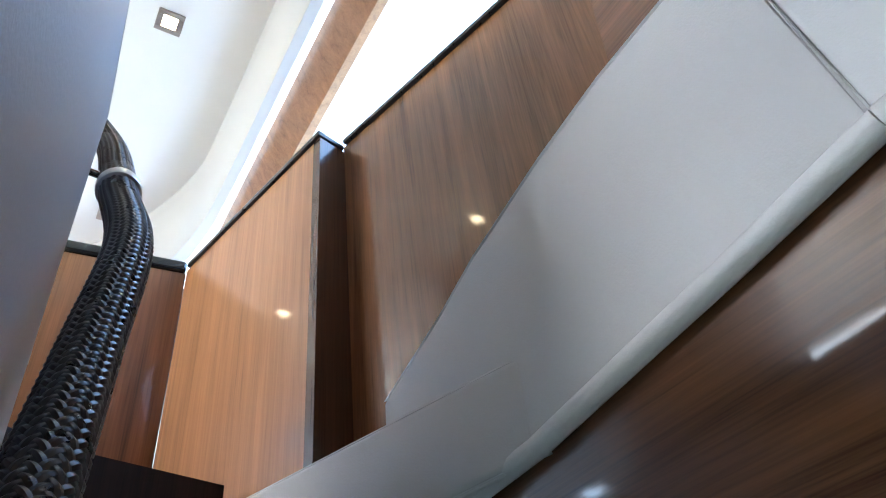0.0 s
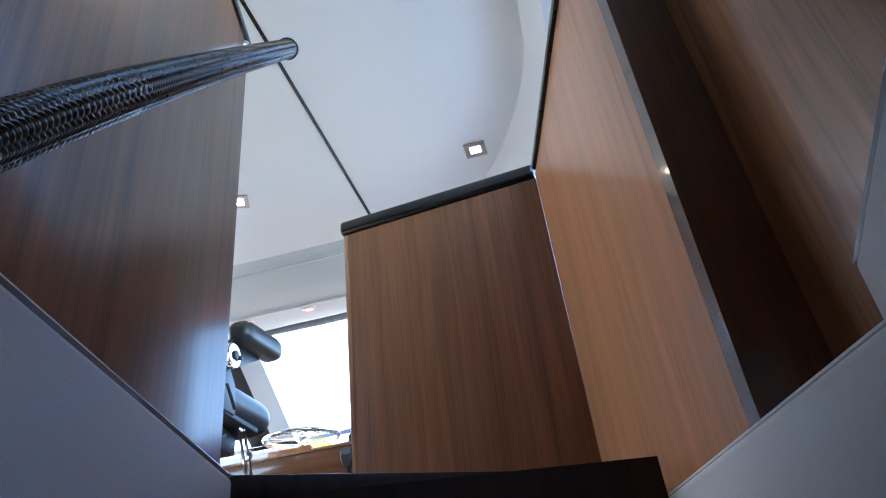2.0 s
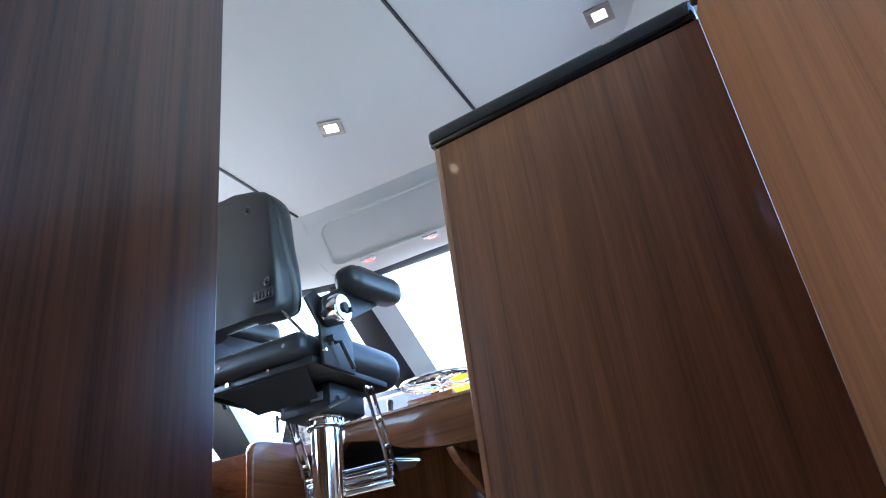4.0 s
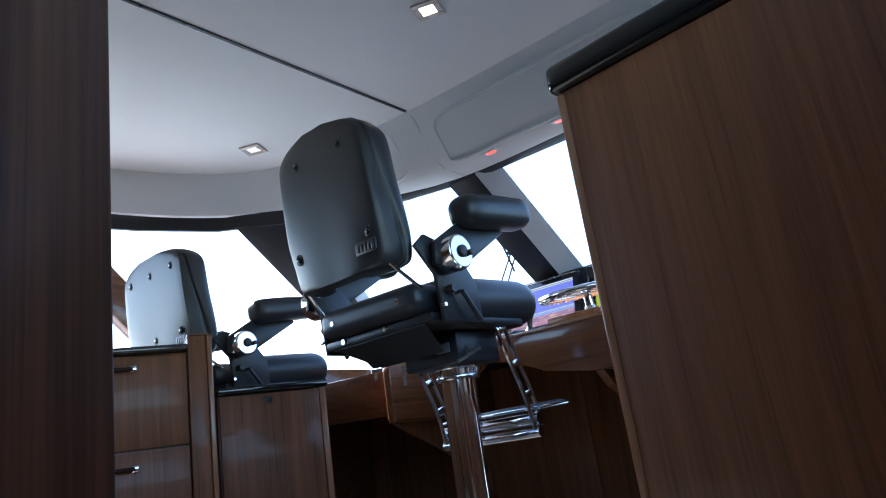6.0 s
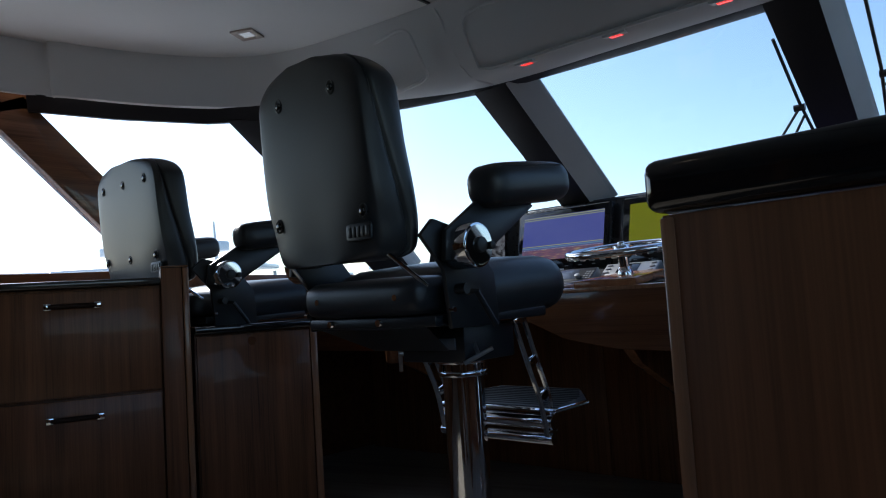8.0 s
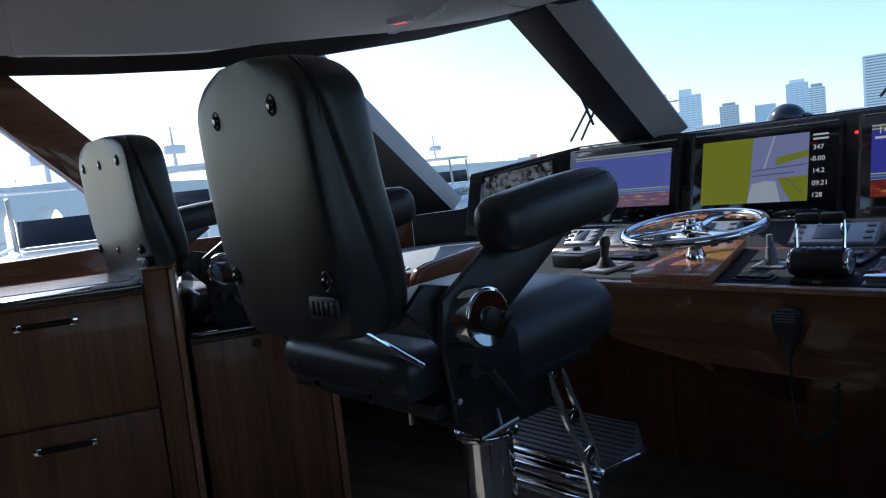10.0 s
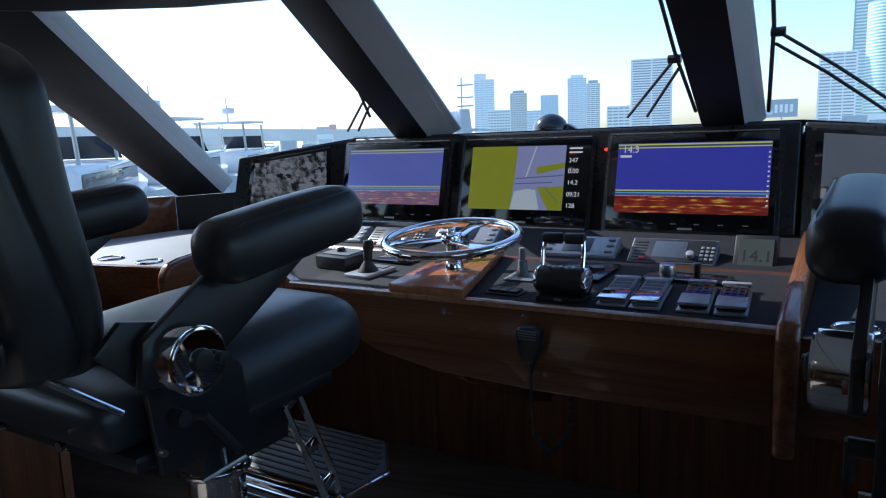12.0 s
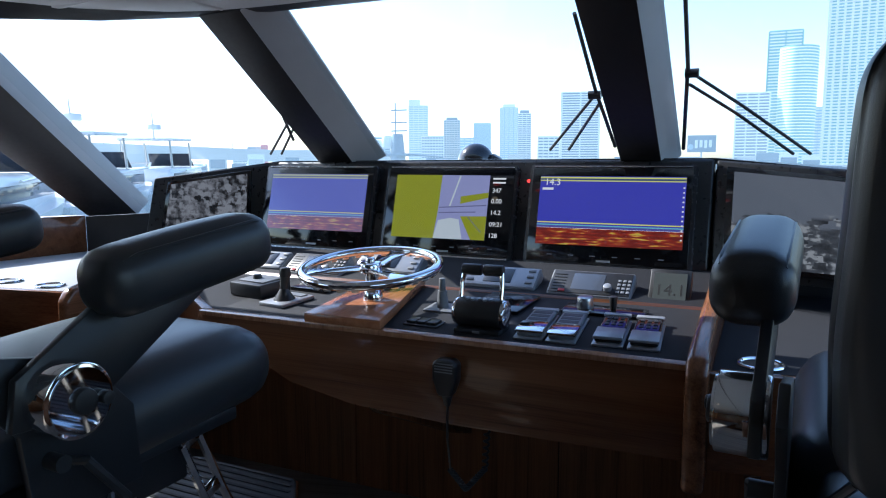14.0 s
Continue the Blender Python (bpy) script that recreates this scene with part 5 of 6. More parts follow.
    part("base_flange", cyl((px_, py_, 0.0), (px_, py_, 0.02), 0.15, 0.14, 40, 0.004), CHROME, ch, "chrome floor flange")
    part("t_handle", tube([(0.13, 0.40, 0.79), (0.19, 0.36, 0.72)], 0.006, 8), STEEL_B, ch, "steel T-handle")
    part("t_handle", tube([(0.165, 0.33, 0.70), (0.215, 0.39, 0.735)], 0.006, 8), STEEL_B, ch)
    part("t_handle", tube([(-0.10, 0.36, 0.72), (-0.02, 0.36, 0.725)], 0.006, 8), STEEL_B, ch)
    part("t_handle", tube([(-0.10, 0.36, 0.67), (-0.10, 0.36, 0.735)], 0.006, 8), STEEL_B, ch)
    # footrest hung from the seat
    for s_ in (-1, 1):
        x = 0.02 + s_ * 0.195
        part("footrest_arm", slotted_arm([(0.515, 0.80), (0.565, 0.68), (0.61, 0.58), (0.635, 0.47)], 0.058, 0.010, x), CHROME, ch, "chrome slotted footrest arm")
    part("footrest_bar", cyl((-0.19, 0.635, 0.50), (0.23, 0.635, 0.50), 0.022, n=24), CHROME, ch, "chrome cross bar")
    part("footrest_bar", cyl((-0.19, 0.625, 0.455), (0.23, 0.625, 0.455), 0.016, n=20), CHROME, ch)
    fr = part("footplate", slab([(-0.20, 0.64, 0.525), (0.235, 0.64, 0.525), (0.262, 0.76, 0.533), (0.18, 0.87, 0.541), (-0.14, 0.87, 0.541), (-0.225, 0.76, 0.533)], (0, 0, 1), 0.018, 0.004), PLATE_S, ch, "ribbed steel footplate")
    for i in range(10):
        y = 0.655 + i * 0.0225
        half = 0.215 if y < 0.76 else 0.215 - (y - 0.76) * 0.6
        part("rib", box(0.02 - half, 0.02 + half, y, y + 0.011, 0.539 + i * 0.0017, 0.5465 + i * 0.0017, 0.002), RIB_G, fr)
    part("edge_bar", tube([(-0.20, 0.637, 0.533), (0.235, 0.637, 0.533), (0.264, 0.76, 0.541), (0.18, 0.873, 0.549)], 0.006, 8), CHROME, fr, "bright edge bar")
    return ch


chair = helm_chair(pose(-1.19, 0.458, 0, 0, 0, -1), "black leather helm chair on a chrome pedestal with footrest")
helm_chair(pose(-2.645, 0.690, 0.022, 0, 0, -2), "wide black leather companion chair on a walnut cabinet base", 0.068, False)
copy_thing(chair, pose(0.282, 0.755, 0.0, 0, 0, -3.5))

# ---------------- port cabinets ----------------
GRANITE = vary(mat("dark_counter", (0.05, 0.045, 0.042), 0.12, coat=0.5), 60.0, 0.5, rough_amount=0.03)


def cabinet_frame(p, q):
    """A pose whose local x runs from p to q along a cabinet's front and whose -y faces the room."""
    a = math.degrees(math.atan2(q[1] - p[1], q[0] - p[0]))
    return pose(p[0], p[1], 0, 0, 0, a), math.hypot(q[0] - p[0], q[1] - p[1])


m, L = cabinet_frame((-2.60, -0.03), (-2.285, 0.625))
cab = thing("drawer_cabinet", m, "walnut drawer cabinet with a dark polished counter beside the helm chair", "cabinet")
part("body", box(0.0, L, 0.018, 0.55, 0.0, 0.985, 0.003), WALNUT_SATIN, cab)
for z0, z1 in ((0.615, 0.975), (0.225, 0.605)):
    dr = part("drawer", box(0.135, L - 0.006, -0.004, 0.016, z0, z1, 0.003), WALNUT_SATIN, cab, "walnut drawer front")
    zc = 0.925 if z0 > 0.5 else 0.543
    for x in (0.368, 0.522):
        part("handle_end", box(x - 0.012, x + 0.012, -0.028, -0.004, zc - 0.012, zc + 0.012, 0.003), CHROME, dr, "chrome handle end")
    part("handle", cyl((0.37, -0.022, zc), (0.52, -0.022, zc), 0.009, n=16), WALNUT_DARK, dr, "dark leather handle grip")
part("drawer", box(0.135, L - 0.006, -0.004, 0.016, 0.06, 0.215, 0.003), WALNUT_SATIN, cab, "walnut drawer front")
part("stile", box(0.0, 0.125, -0.006, 0.016, 0.0, 0.985, 0.003), WALNUT_SATIN, cab, "walnut corner stile")
for z in (0.9, 0.545):
    part("hinge", box(0.118, 0.142, -0.016, -0.006, z - 0.012, z + 0.012, 0.003), STEEL_B, cab, "small steel catch")
counter = thing("counter_top", m, "dark polished counter on the drawer cabinet", "counter")
part("slab", box(-0.03, L + 0.0, -0.03, 0.60, 0.987, 1.012, 0.006), GRANITE, counter)
part("inlay", box(0.05, L - 0.05, 0.12, 0.50, 1.0125, 1.0145), WALNUT_X, counter, "walnut inlay")

pm, PL_ = cabinet_frame((-2.285, 0.625), (-2.243, 0.712))
post_ = thing("end_panel", pm, "upright walnut end panel between counter and chair", "panel")
part("board", box(0.0, PL_ - 0.024, -0.010, 0.95, 0.0, 1.045, 0.004, 2), WALNUT_SATIN, post_)
part("edging", box(PL_ - 0.022, PL_, -0.013, 0.95, 0.0, 1.045, 0.006, 3), WALNUT_EDGE, post_, "paler rounded walnut edging")
part("cap", box(0.0, PL_, -0.012, 0.95, 1.046, 1.052, 0.002), WALNUT_X, post_)

m2, L2 = cabinet_frame((-2.258, 0.735), (-2.068, 1.152))
cab2 = thing("side_cabinet", m2, "low walnut cabinet with a black top before a chair", "cabinet")
part("body", box(0.0, L2 - 0.022, 0.018, 0.75, 0.0, 0.792, 0.002), WALNUT_SATIN, cab2)
part("door", box(0.006, L2 - 0.03, -0.003, 0.016, 0.05, 0.785, 0.003), WALNUT_SATIN, cab2, "plain walnut door")
part("stile", box(L2 - 0.026, L2, -0.004, 0.016, 0.0, 0.79, 0.002), WALNUT_EDGE, cab2)
part("lock", cyl((0.205, -0.012, 0.757), (0.205, -0.002, 0.757), 0.016, n=20), CHROME, cab2, "round chrome push lock")
part("top", box(-0.0, L2 + 0.012, -0.015, 0.80, 0.793, 0.822, 0.006), BLACK_GLOSS, cab2, "black lacquered top")
part("return", slab([(L2, 0.0, 0.0), (L2, 0.9, 0.0), (L2, 0.9, 0.79), (L2, 0.0, 0.79)], (-1, 0, 0), 0.02), WALNUT_SATIN, cab2)

# ---------------- outside: own foredeck, wipers ----------------
WHITE_GEL = vary(mat("white_gelcoat", (0.80, 0.80, 0.79), 0.25), 1.5, 0.03)
# unseen white decks, added to bounce sunlight up onto the headliner
fd = thing("foredeck", pose(0, 0, 0), "unseen white moulded foredeck of the yacht, added to bounce light", "boat deck", kind="structure")
part("deck", slab([(-4.0, 2.9, 0.75), (1.9, 2.9, 0.75), (1.2, 8.0, 0.55), (-1.0, 12.0, 0.5), (-3.3, 8.0, 0.55)], (0, 0, -1), 0.3), WHITE_GEL, fd)
part("coachroof", slab([(-2.9, 2.75, 1.0), (0.75, 2.75, 1.0), (0.2, 4.6, 0.86), (-2.3, 4.6, 0.86)], (0, 0, -1), 0.25, 0.05, 3), WHITE_GEL, fd)
side = thing("side_deck", pose(0, 0, 0), "unseen white side deck of the yacht, added to bounce light", "boat deck", kind="structure")
part("deck", box(-5.2, -3.45, -5.0, 2.9, 0.3, 0.4), WHITE_GEL, side)
part("deck", box(1.3, 2.2, -5.0, 2.9, 0.3, 0.4), WHITE_GEL, side)
roof = structure("roof", box(-3.3, 1.1, -4.8, 1.9, 2.15, 2.25), WHITE_GEL, "white cabin roof")


def on_glass(x, v, off=0.045):
    """A point outside the middle pane: v from sill (0) to head (1)."""
    return Vector((x, 2.55 - 0.61 * v + off * 0.6, 1.32 + 0.48 * v + off * 0.75))


def wiper(blade, arms, label):
    th = thing("wiper", pose(0, 0, 0), label, "wiper", "windscreen wipers")
    part("blade", tube(blade, 0.0065, 8), PLASTIC_K, th, "black wiper blade")
    for a in arms:
        part("arm", tube(a, 0.0055, 8), PLASTIC_K, th, "slim black arm")
    p = arms[0][0]
    part("joint", cyl(p - Vector((0.02, 0, 0)), p + Vector((0.02, 0, 0)), 0.014, n=12), PLASTIC_K, th)
    return th


wiper([on_glass(-0.535, 0.8), on_glass(-0.525, 0.4), on_glass(-0.50, 0.02)], [[on_glass(-0.53, 0.36), on_glass(-0.74, 0.0)], [on_glass(-0.525, 0.30), on_glass(-0.67, 0.0)]], "black windscreen wiper parked upright beside the post")
wiper([on_glass(-0.225, 1.0), on_glass(-0.235, 0.5), on_glass(-0.27, 0.0)], [[on_glass(-0.225, 0.46), on_glass(-0.08, 0.26), on_glass(0.12, -0.04)], [on_glass(-0.235, 0.40), on_glass(-0.10, 0.22), on_glass(0.07, -0.04)]], "black windscreen wiper with a double arm")
wiper([on_glass(-1.80, 0.7), on_glass(-1.80, 0.35), on_glass(-1.85, 0.1)], [[on_glass(-1.78, 0.28), on_glass(-2.03, -0.02)], [on_glass(-1.74, 0.28), on_glass(-1.97, -0.02)]], "black windscreen wiper parked beside the post")
dome = thing("compass", pose(-1.15, 2.86, 1.31), "dark domed compass on the dash top ahead of the glass", "compass")
b2 = bmesh.new()
bmesh.ops.create_uvsphere(b2, u_segments=32, v_segments=16, radius=0.078)
bmesh.ops.delete(b2, geom=[v for v in b2.verts if v.co.z < -0.02], context='VERTS')
part("dome", b2, BLACK_GLOSS, dome, "smoked dome")
part("base", cyl((0, 0, -0.06), (0, 0, 0.005), 0.09, 0.085, 32, 0.004), BLACK_TRIM, dome)
part("hood", cyl((0.075, 0, -0.02), (0.10, 0, 0.02), 0.03, 0.026, 16, 0.003), BLACK_TRIM, dome)
structure("dash_top", slab([(-1.95, 2.74, 1.26), (-0.2, 2.74, 1.26), (-0.4, 3.0, 1.25), (-1.8, 3.0, 1.25)], (0, 0, -1), 0.25), BLACK_TRIM, "black cowl ahead of the windscreen")

# ---------------- outside: water, quay, bridge, city ----------------
WATER = vary(mat("harbour_water", (0.10, 0.16, 0.18), 0.12), 0.05, 0.2, 0.6, 0.9)
b2 = bmesh.new()
bmesh.ops.create_grid(b2, x_segments=2, y_segments=2, size=3500)
b2.transform(Matrix.Translation((0, 0, -3.2)))
structure("water", b2, WATER, "pale blue-grey harbour water to the horizon")


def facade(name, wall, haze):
    """A distant facade; the bright sea air in front of it is painted on as a faint glow."""
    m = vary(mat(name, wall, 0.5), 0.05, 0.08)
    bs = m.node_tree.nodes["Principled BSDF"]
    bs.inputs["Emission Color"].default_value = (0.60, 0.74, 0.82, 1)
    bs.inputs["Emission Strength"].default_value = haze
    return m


# every distant facade, concrete too, carries the painted haze as emission
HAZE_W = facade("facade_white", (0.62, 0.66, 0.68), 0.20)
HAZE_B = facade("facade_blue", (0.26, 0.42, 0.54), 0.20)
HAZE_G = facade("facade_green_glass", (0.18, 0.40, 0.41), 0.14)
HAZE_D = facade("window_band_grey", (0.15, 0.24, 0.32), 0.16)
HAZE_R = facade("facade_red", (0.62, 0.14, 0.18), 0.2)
CONC = facade("concrete_hazed", (0.46, 0.50, 0.51), 0.17)


def tower(az0, az1, top, dist, wall, band, label, floors=24, columns=5, kind="flat"):
    """A tower between two bearings (degrees right of the bow), its top at an elevation."""
    a = radians((az0 + az1) / 2)
    w = 2 * dist * math.tan(radians(az1 - az0) / 2)
    h = dist * math.tan(radians(top)) + 1.3 + 3.2
    th = thing("tower_block", pose(dist * math.sin(a), dist * math.cos(a), -3.2, 0, 0, -math.degrees(a)), label, "building", "city skyline")
    d = w * 0.7
    if kind == "round":
        b2 = bmesh.new()
        n = 20
        ring = [(w / 2 * math.sin(q), d * 0.5 - d * 0.9 * math.cos(q)) for q in [(-math.pi / 2 + math.pi * i / n) for i in range(n + 1)]]
        vs = [b2.verts.new((x, y, 0)) for x, y in ring]
        f = b2.faces.new(vs)
        ex = bmesh.ops.extrude_face_region(b2, geom=[f])
        bmesh.ops.translate(b2, verts=[v for v in ex["geom"] if isinstance(v, bmesh.types.BMVert)], vec=(0, 0, h))
        part("wall", b2, wall, th)
        for i in range(1, floors):
            z = h * i / floors
            b2 = bmesh.new()
            fl = h / floors
            A = [[b2.verts.new((x * 1.015, y - d * 0.012, z + k * fl * 0.42)) for x, y in ring] for k in (0, 1)]
            for j in range(len(ring) - 1):
                b2.faces.new((A[0][j], A[0][j + 1], A[1][j + 1], A[1][j]))
            part("window_band", b2, band, th)
    else:
        b2 = box(-w / 2, w / 2, 0, d, 0, h)
        part("wall", b2, wall, th)
        for i in range(1, floors):
            z = h * i / floors
            part("window_band", box(-w / 2 + w * 0.03, w / 2 - w * 0.03, -0.35, 0.1, z, z + h / floors * 0.45), band, th)
        for i in range(columns + 1):
            x = -w / 2 + w * i / columns
            part("pier", box(x - w * 0.018, x + w * 0.018, -0.7, 0.1, 0, h * 0.99), wall, th)
        if kind == "crown":
            part("crown", box(-w * 0.35, w * 0.35, d * 0.2, d * 0.8, h, h * 1.06), band, th)
        if kind == "step":
            part("crown", box(-w * 0.5, w * 0.1, d * 0.1, d * 0.8, h, h * 1.10), wall, th)
    return th


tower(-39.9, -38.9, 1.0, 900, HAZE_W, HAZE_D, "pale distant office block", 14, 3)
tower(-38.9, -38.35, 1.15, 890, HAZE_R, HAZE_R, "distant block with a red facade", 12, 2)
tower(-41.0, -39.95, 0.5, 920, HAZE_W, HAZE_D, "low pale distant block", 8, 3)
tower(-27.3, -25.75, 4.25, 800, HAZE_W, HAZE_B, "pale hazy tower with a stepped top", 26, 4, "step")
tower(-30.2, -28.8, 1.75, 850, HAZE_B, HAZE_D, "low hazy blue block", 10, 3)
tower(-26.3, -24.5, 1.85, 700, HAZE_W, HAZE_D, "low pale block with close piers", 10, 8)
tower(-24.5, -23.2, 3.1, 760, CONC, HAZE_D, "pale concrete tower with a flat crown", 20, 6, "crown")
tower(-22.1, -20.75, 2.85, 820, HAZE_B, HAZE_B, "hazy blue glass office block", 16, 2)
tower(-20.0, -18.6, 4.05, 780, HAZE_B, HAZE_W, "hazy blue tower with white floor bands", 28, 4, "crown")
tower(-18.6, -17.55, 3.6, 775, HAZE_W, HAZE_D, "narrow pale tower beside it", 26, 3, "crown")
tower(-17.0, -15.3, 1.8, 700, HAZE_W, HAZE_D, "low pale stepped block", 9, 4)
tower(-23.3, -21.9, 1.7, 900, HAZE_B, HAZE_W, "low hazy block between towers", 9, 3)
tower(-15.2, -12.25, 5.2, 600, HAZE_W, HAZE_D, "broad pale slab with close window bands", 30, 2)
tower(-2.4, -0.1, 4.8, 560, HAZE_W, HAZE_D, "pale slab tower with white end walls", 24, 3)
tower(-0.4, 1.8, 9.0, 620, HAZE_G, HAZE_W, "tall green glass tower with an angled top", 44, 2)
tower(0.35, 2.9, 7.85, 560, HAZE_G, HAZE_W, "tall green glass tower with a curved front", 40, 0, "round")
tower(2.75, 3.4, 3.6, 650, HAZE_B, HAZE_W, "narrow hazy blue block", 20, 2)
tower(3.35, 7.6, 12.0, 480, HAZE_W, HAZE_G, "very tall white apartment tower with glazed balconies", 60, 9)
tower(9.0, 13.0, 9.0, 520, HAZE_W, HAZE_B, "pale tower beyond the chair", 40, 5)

# elevated road bridge on arched piers
br = thing("road_bridge", pose(0, 0, 0), "long pale concrete road bridge on broad piers", "bridge")


def bearing(az, dist, z):
    a = radians(az)
    return Vector((dist * math.sin(a), dist * math.cos(a), z))


azs = [-95 + i * 3.0 for i in range(22)]
for a0, a1 in zip(azs, azs[1:]):
    d0, d1 = 190 + (a0 + 95) * 1.2, 190 + (a1 + 95) * 1.2
    z0 = 1.3 + d0 * math.tan(radians(np.interp(a0, [-95, -78, -60, -38], [3.2, 2.6, 1.6, 0.75])))
    z1 = 1.3 + d1 * math.tan(radians(np.interp(a1, [-95, -78, -60, -38], [3.2, 2.6, 1.6, 0.75])))
    p, q = bearing(a0, d0, z0), bearing(a1, d1, z1)
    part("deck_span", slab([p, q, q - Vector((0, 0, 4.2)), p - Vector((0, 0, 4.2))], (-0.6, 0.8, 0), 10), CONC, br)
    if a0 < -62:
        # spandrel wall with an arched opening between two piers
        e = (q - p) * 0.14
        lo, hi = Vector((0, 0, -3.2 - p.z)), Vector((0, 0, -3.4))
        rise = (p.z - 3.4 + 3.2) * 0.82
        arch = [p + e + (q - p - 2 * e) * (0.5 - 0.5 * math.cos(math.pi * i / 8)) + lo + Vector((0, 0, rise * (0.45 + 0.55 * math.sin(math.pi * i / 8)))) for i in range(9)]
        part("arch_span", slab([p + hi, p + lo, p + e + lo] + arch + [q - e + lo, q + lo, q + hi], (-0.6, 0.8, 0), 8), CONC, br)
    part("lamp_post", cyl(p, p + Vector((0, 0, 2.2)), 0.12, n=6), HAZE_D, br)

# quay, low sheds and billboard
quay = thing("quay", pose(0, 0, 0), "pale quay with low sheds and awnings below the towers", "quay")
random.seed(5)
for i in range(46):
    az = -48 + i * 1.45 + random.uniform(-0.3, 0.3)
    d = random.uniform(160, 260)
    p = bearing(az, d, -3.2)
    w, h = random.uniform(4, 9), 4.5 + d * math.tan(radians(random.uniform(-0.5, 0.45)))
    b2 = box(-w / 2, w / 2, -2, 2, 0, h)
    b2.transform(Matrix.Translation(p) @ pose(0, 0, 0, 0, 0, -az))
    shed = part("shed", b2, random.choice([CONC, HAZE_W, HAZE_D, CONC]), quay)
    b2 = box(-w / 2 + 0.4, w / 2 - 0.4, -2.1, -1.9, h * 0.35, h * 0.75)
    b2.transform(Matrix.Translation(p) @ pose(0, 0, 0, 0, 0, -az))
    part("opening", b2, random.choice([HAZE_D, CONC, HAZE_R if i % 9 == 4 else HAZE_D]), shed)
bb = thing("billboard", Matrix.Translation(bearing(-4.65, 190, 4.5)) @ pose(0, 0, 0, 0, 0, 4.65), "dark blue-grey billboard with pale bars of lettering", "sign")
part("board", box(-3.4, 3.4, -0.1, 0.1, -1.6, 2.6), HAZE_D, bb)
for i in range(4):
    part("letter_bar", box(-1.6 + i * 1.1, -0.9 + i * 1.1, -0.2, -0.1, -0.6 + 0.2 * (i % 2), 1.4), HAZE_W, bb)
part("letter_disc", cyl((-2.6, -0.2, -0.3), (-2.6, -0.1, -0.3), 0.7, n=20), HAZE_B, bb)
part("leg", box(-0.2, 0.2, 0.1, 0.4, -8, 0), CONC, bb)


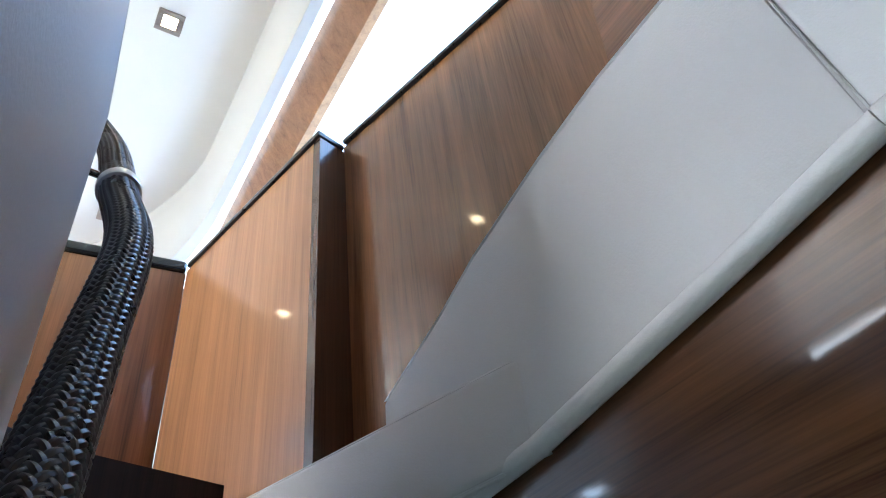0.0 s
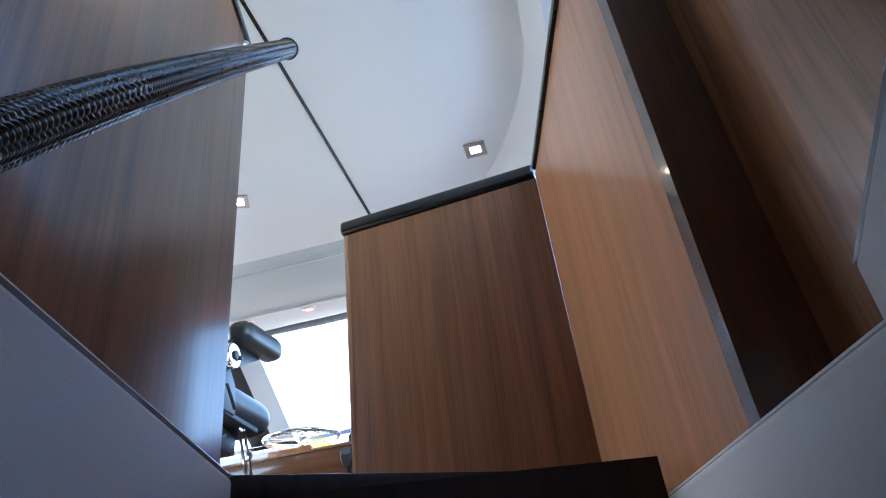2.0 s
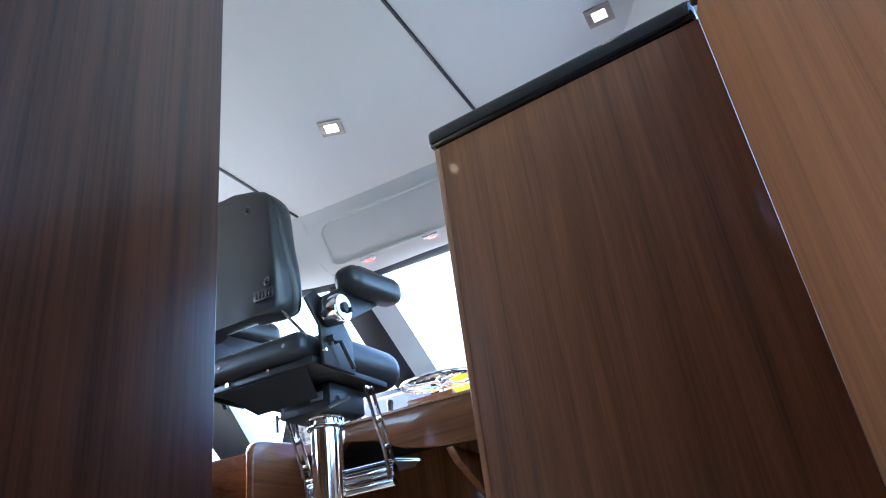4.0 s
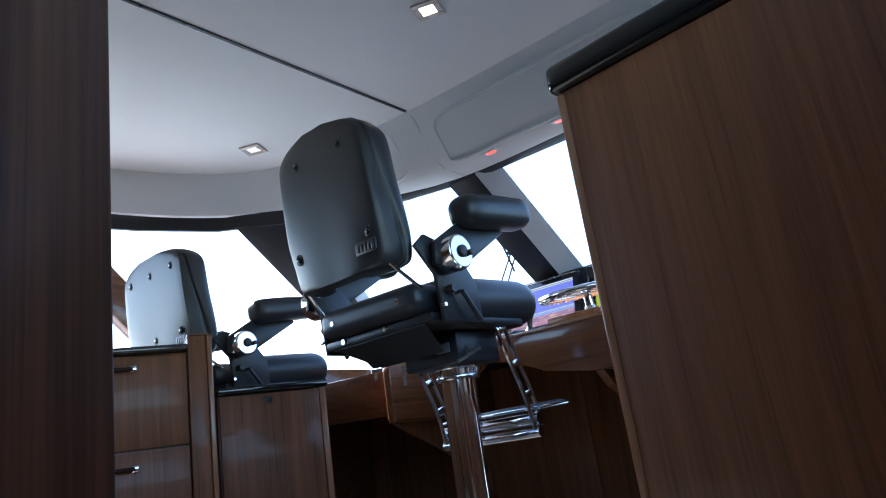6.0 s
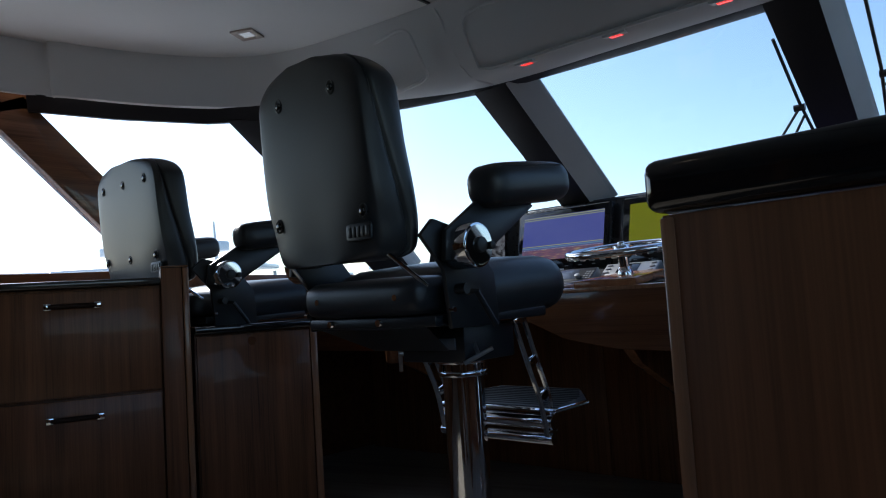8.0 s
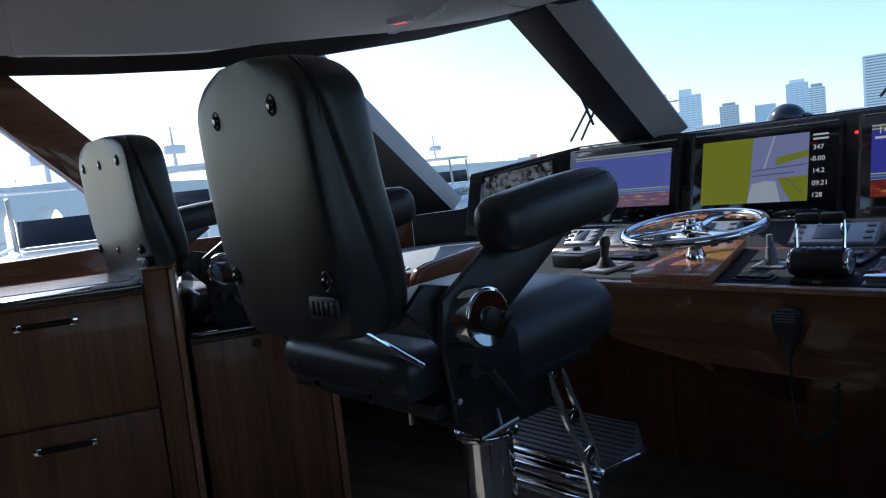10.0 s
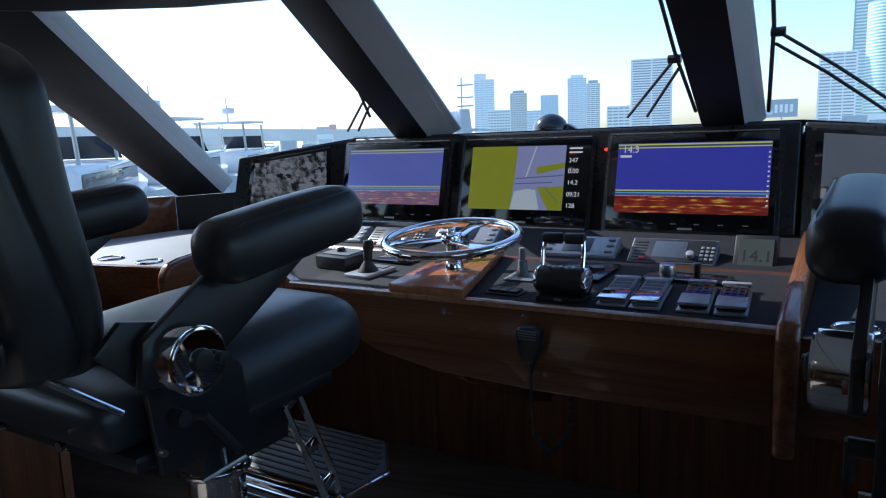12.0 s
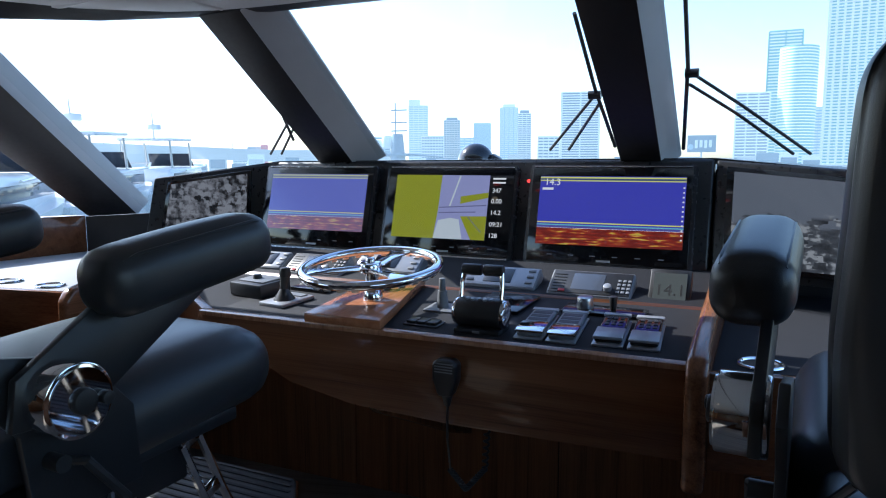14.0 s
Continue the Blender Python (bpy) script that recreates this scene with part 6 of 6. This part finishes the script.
def motor_yacht(az, dist, length, yaw, label):
    p = bearing(az, dist, -3.2)
    th = thing("motor_yacht", Matrix.Translation(p) @ pose(0, 0, 0, 0, 0, yaw), label, "boat", "moored yachts")
    s_ = length / 14
    hull = bmesh.new()
    secs = []
    for i in range(9):
        u = i / 8
        half = 2.0 * s_ * (1 - max(0, (u - 0.45) / 0.55) ** 2.2)
        y = -length / 2 + length * u
        zt = (1.6 + 0.7 * u * u) * s_
        secs.append([hull.verts.new(c) for c in ((-half, y, zt), (-half * 0.8, y, 0), (half * 0.8, y, 0), (half, y, zt))])
    for A, C in zip(secs, secs[1:]):
        for j in range(3):
            hull.faces.new((A[j], A[j + 1], C[j + 1], C[j]))
        hull.faces.new((A[3], A[0], C[0], C[3]))
    hull.faces.new(secs[0])
    part("hull", hull, WHITE_GEL, th, "white hull")
    part("cabin", slab([(-1.5 * s_, -4 * s_, 1.6 * s_), (1.5 * s_, -4 * s_, 1.6 * s_), (1.3 * s_, 3.2 * s_, 1.7 * s_), (-1.3 * s_, 3.2 * s_, 1.7 * s_)], (0, 0, 1), 1.1 * s_, 0.25 * s_, 3), WHITE_GEL, th, "white cabin")
    part("window_band", slab([(-1.53 * s_, -3.6 * s_, 2.0 * s_), (1.53 * s_, -3.6 * s_, 2.0 * s_), (1.34 * s_, 2.9 * s_, 2.05 * s_), (-1.34 * s_, 2.9 * s_, 2.05 * s_)], (0, 0, 1), 0.5 * s_, 0.1 * s_), BOAT_GLASS, th, "dark tinted windows")
    part("hardtop", slab([(-1.4 * s_, -3 * s_, 4.1 * s_), (1.4 * s_, -3 * s_, 4.1 * s_), (1.2 * s_, 1.4 * s_, 4.2 * s_), (-1.2 * s_, 1.4 * s_, 4.2 * s_)], (0, 0, 1), 0.15 * s_, 0.05 * s_), WHITE_GEL, th, "white hardtop")
    for x in (-1.2, 1.2):
        for y in (-2.7, 1.0):
            part("hardtop_post", cyl((x * s_, y * s_, 2.7 * s_), (x * s_, (y - 0.3) * s_, 4.1 * s_), 0.06 * s_, n=8), STEEL_B, th)
    part("windscreen", slab([(-1.2 * s_, 1.6 * s_, 2.8 * s_), (1.2 * s_, 1.6 * s_, 2.8 * s_), (1.1 * s_, 1.0 * s_, 3.5 * s_), (-1.1 * s_, 1.0 * s_, 3.5 * s_)], (0, 1, 0), 0.05 * s_), BOAT_GLASS, th, "tinted windscreen")
    rail = [(-1.7 * s_, -2 * s_, 2.6 * s_), (-1.5 * s_, 3 * s_, 2.8 * s_), (-0.6 * s_, 6.3 * s_, 3.0 * s_), (0.6 * s_, 6.3 * s_, 3.0 * s_), (1.5 * s_, 3 * s_, 2.8 * s_), (1.7 * s_, -2 * s_, 2.6 * s_)]
    part("rail", tube(rail, 0.05 * s_, 6), STEEL_B, th, "steel bow rail")
    part("mast", cyl((0, -1.5 * s_, 4.2 * s_), (0, -1.7 * s_, 5.6 * s_), 0.07 * s_, 0.03 * s_, 8), WHITE_GEL, th)
    part("radar", cyl((0, -1.4 * s_, 4.7 * s_), (0, -1.4 * s_, 5.0 * s_), 0.35 * s_, n=16, r=0.05 * s_), WHITE_GEL, th, "white radar dome")
    return th


BOAT_GLASS = mat("tinted_boat_glass", (0.03, 0.04, 0.06), 0.08)
motor_yacht(-58, 34, 20, 40, "white motor yacht moored alongside with tinted windows")
motor_yacht(-66, 40, 21, 55, "white motor yacht moored alongside with tinted windows")
motor_yacht(-75, 26, 18, 70, "white motor yacht with a long hardtop moored close by")
motor_yacht(-85, 24, 18, 80, "white motor yacht moored close by")
motor_yacht(-51, 48, 20, 30, "white motor yacht moored further off")
motor_yacht(-46, 60, 20, 30, "white motor yacht moored further off")
big = thing("radar_mast", Matrix.Translation(bearing(-28.2, 60, 0)), "pale grey yacht mast with radar domes and aerials", "mast")
part("tower", cyl((0, 0, -3.2), (0, 0, 3.4), 1.1, 0.45, 12), HAZE_D, big)
for x, z in ((-1.9, 1.9), (-1.0, 2.2)):
    part("dome", cyl((x, 0, z), (x, 0, z + 1.1), 0.5, 0.42, 16, 0.15), HAZE_W, big, "pale radar dome")
part("platform", box(-2.6, 1.0, -0.6, 0.6, 1.55, 1.8, 0.05), HAZE_D, big)
part("pole", cyl((-0.2, 0, 3.2), (-0.2, 0, 6.0), 0.06, n=6), HAZE_D, big)
for z in (3.6, 4.3, 5.3):
    part("crosstree", box(-0.6, 0.9, -0.05, 0.05, z, z + 0.12), HAZE_D, big)
part("boom", tube([(0.4, 0, 1.75), (4.2, 0, 1.5)], 0.08, 6), HAZE_D, big)
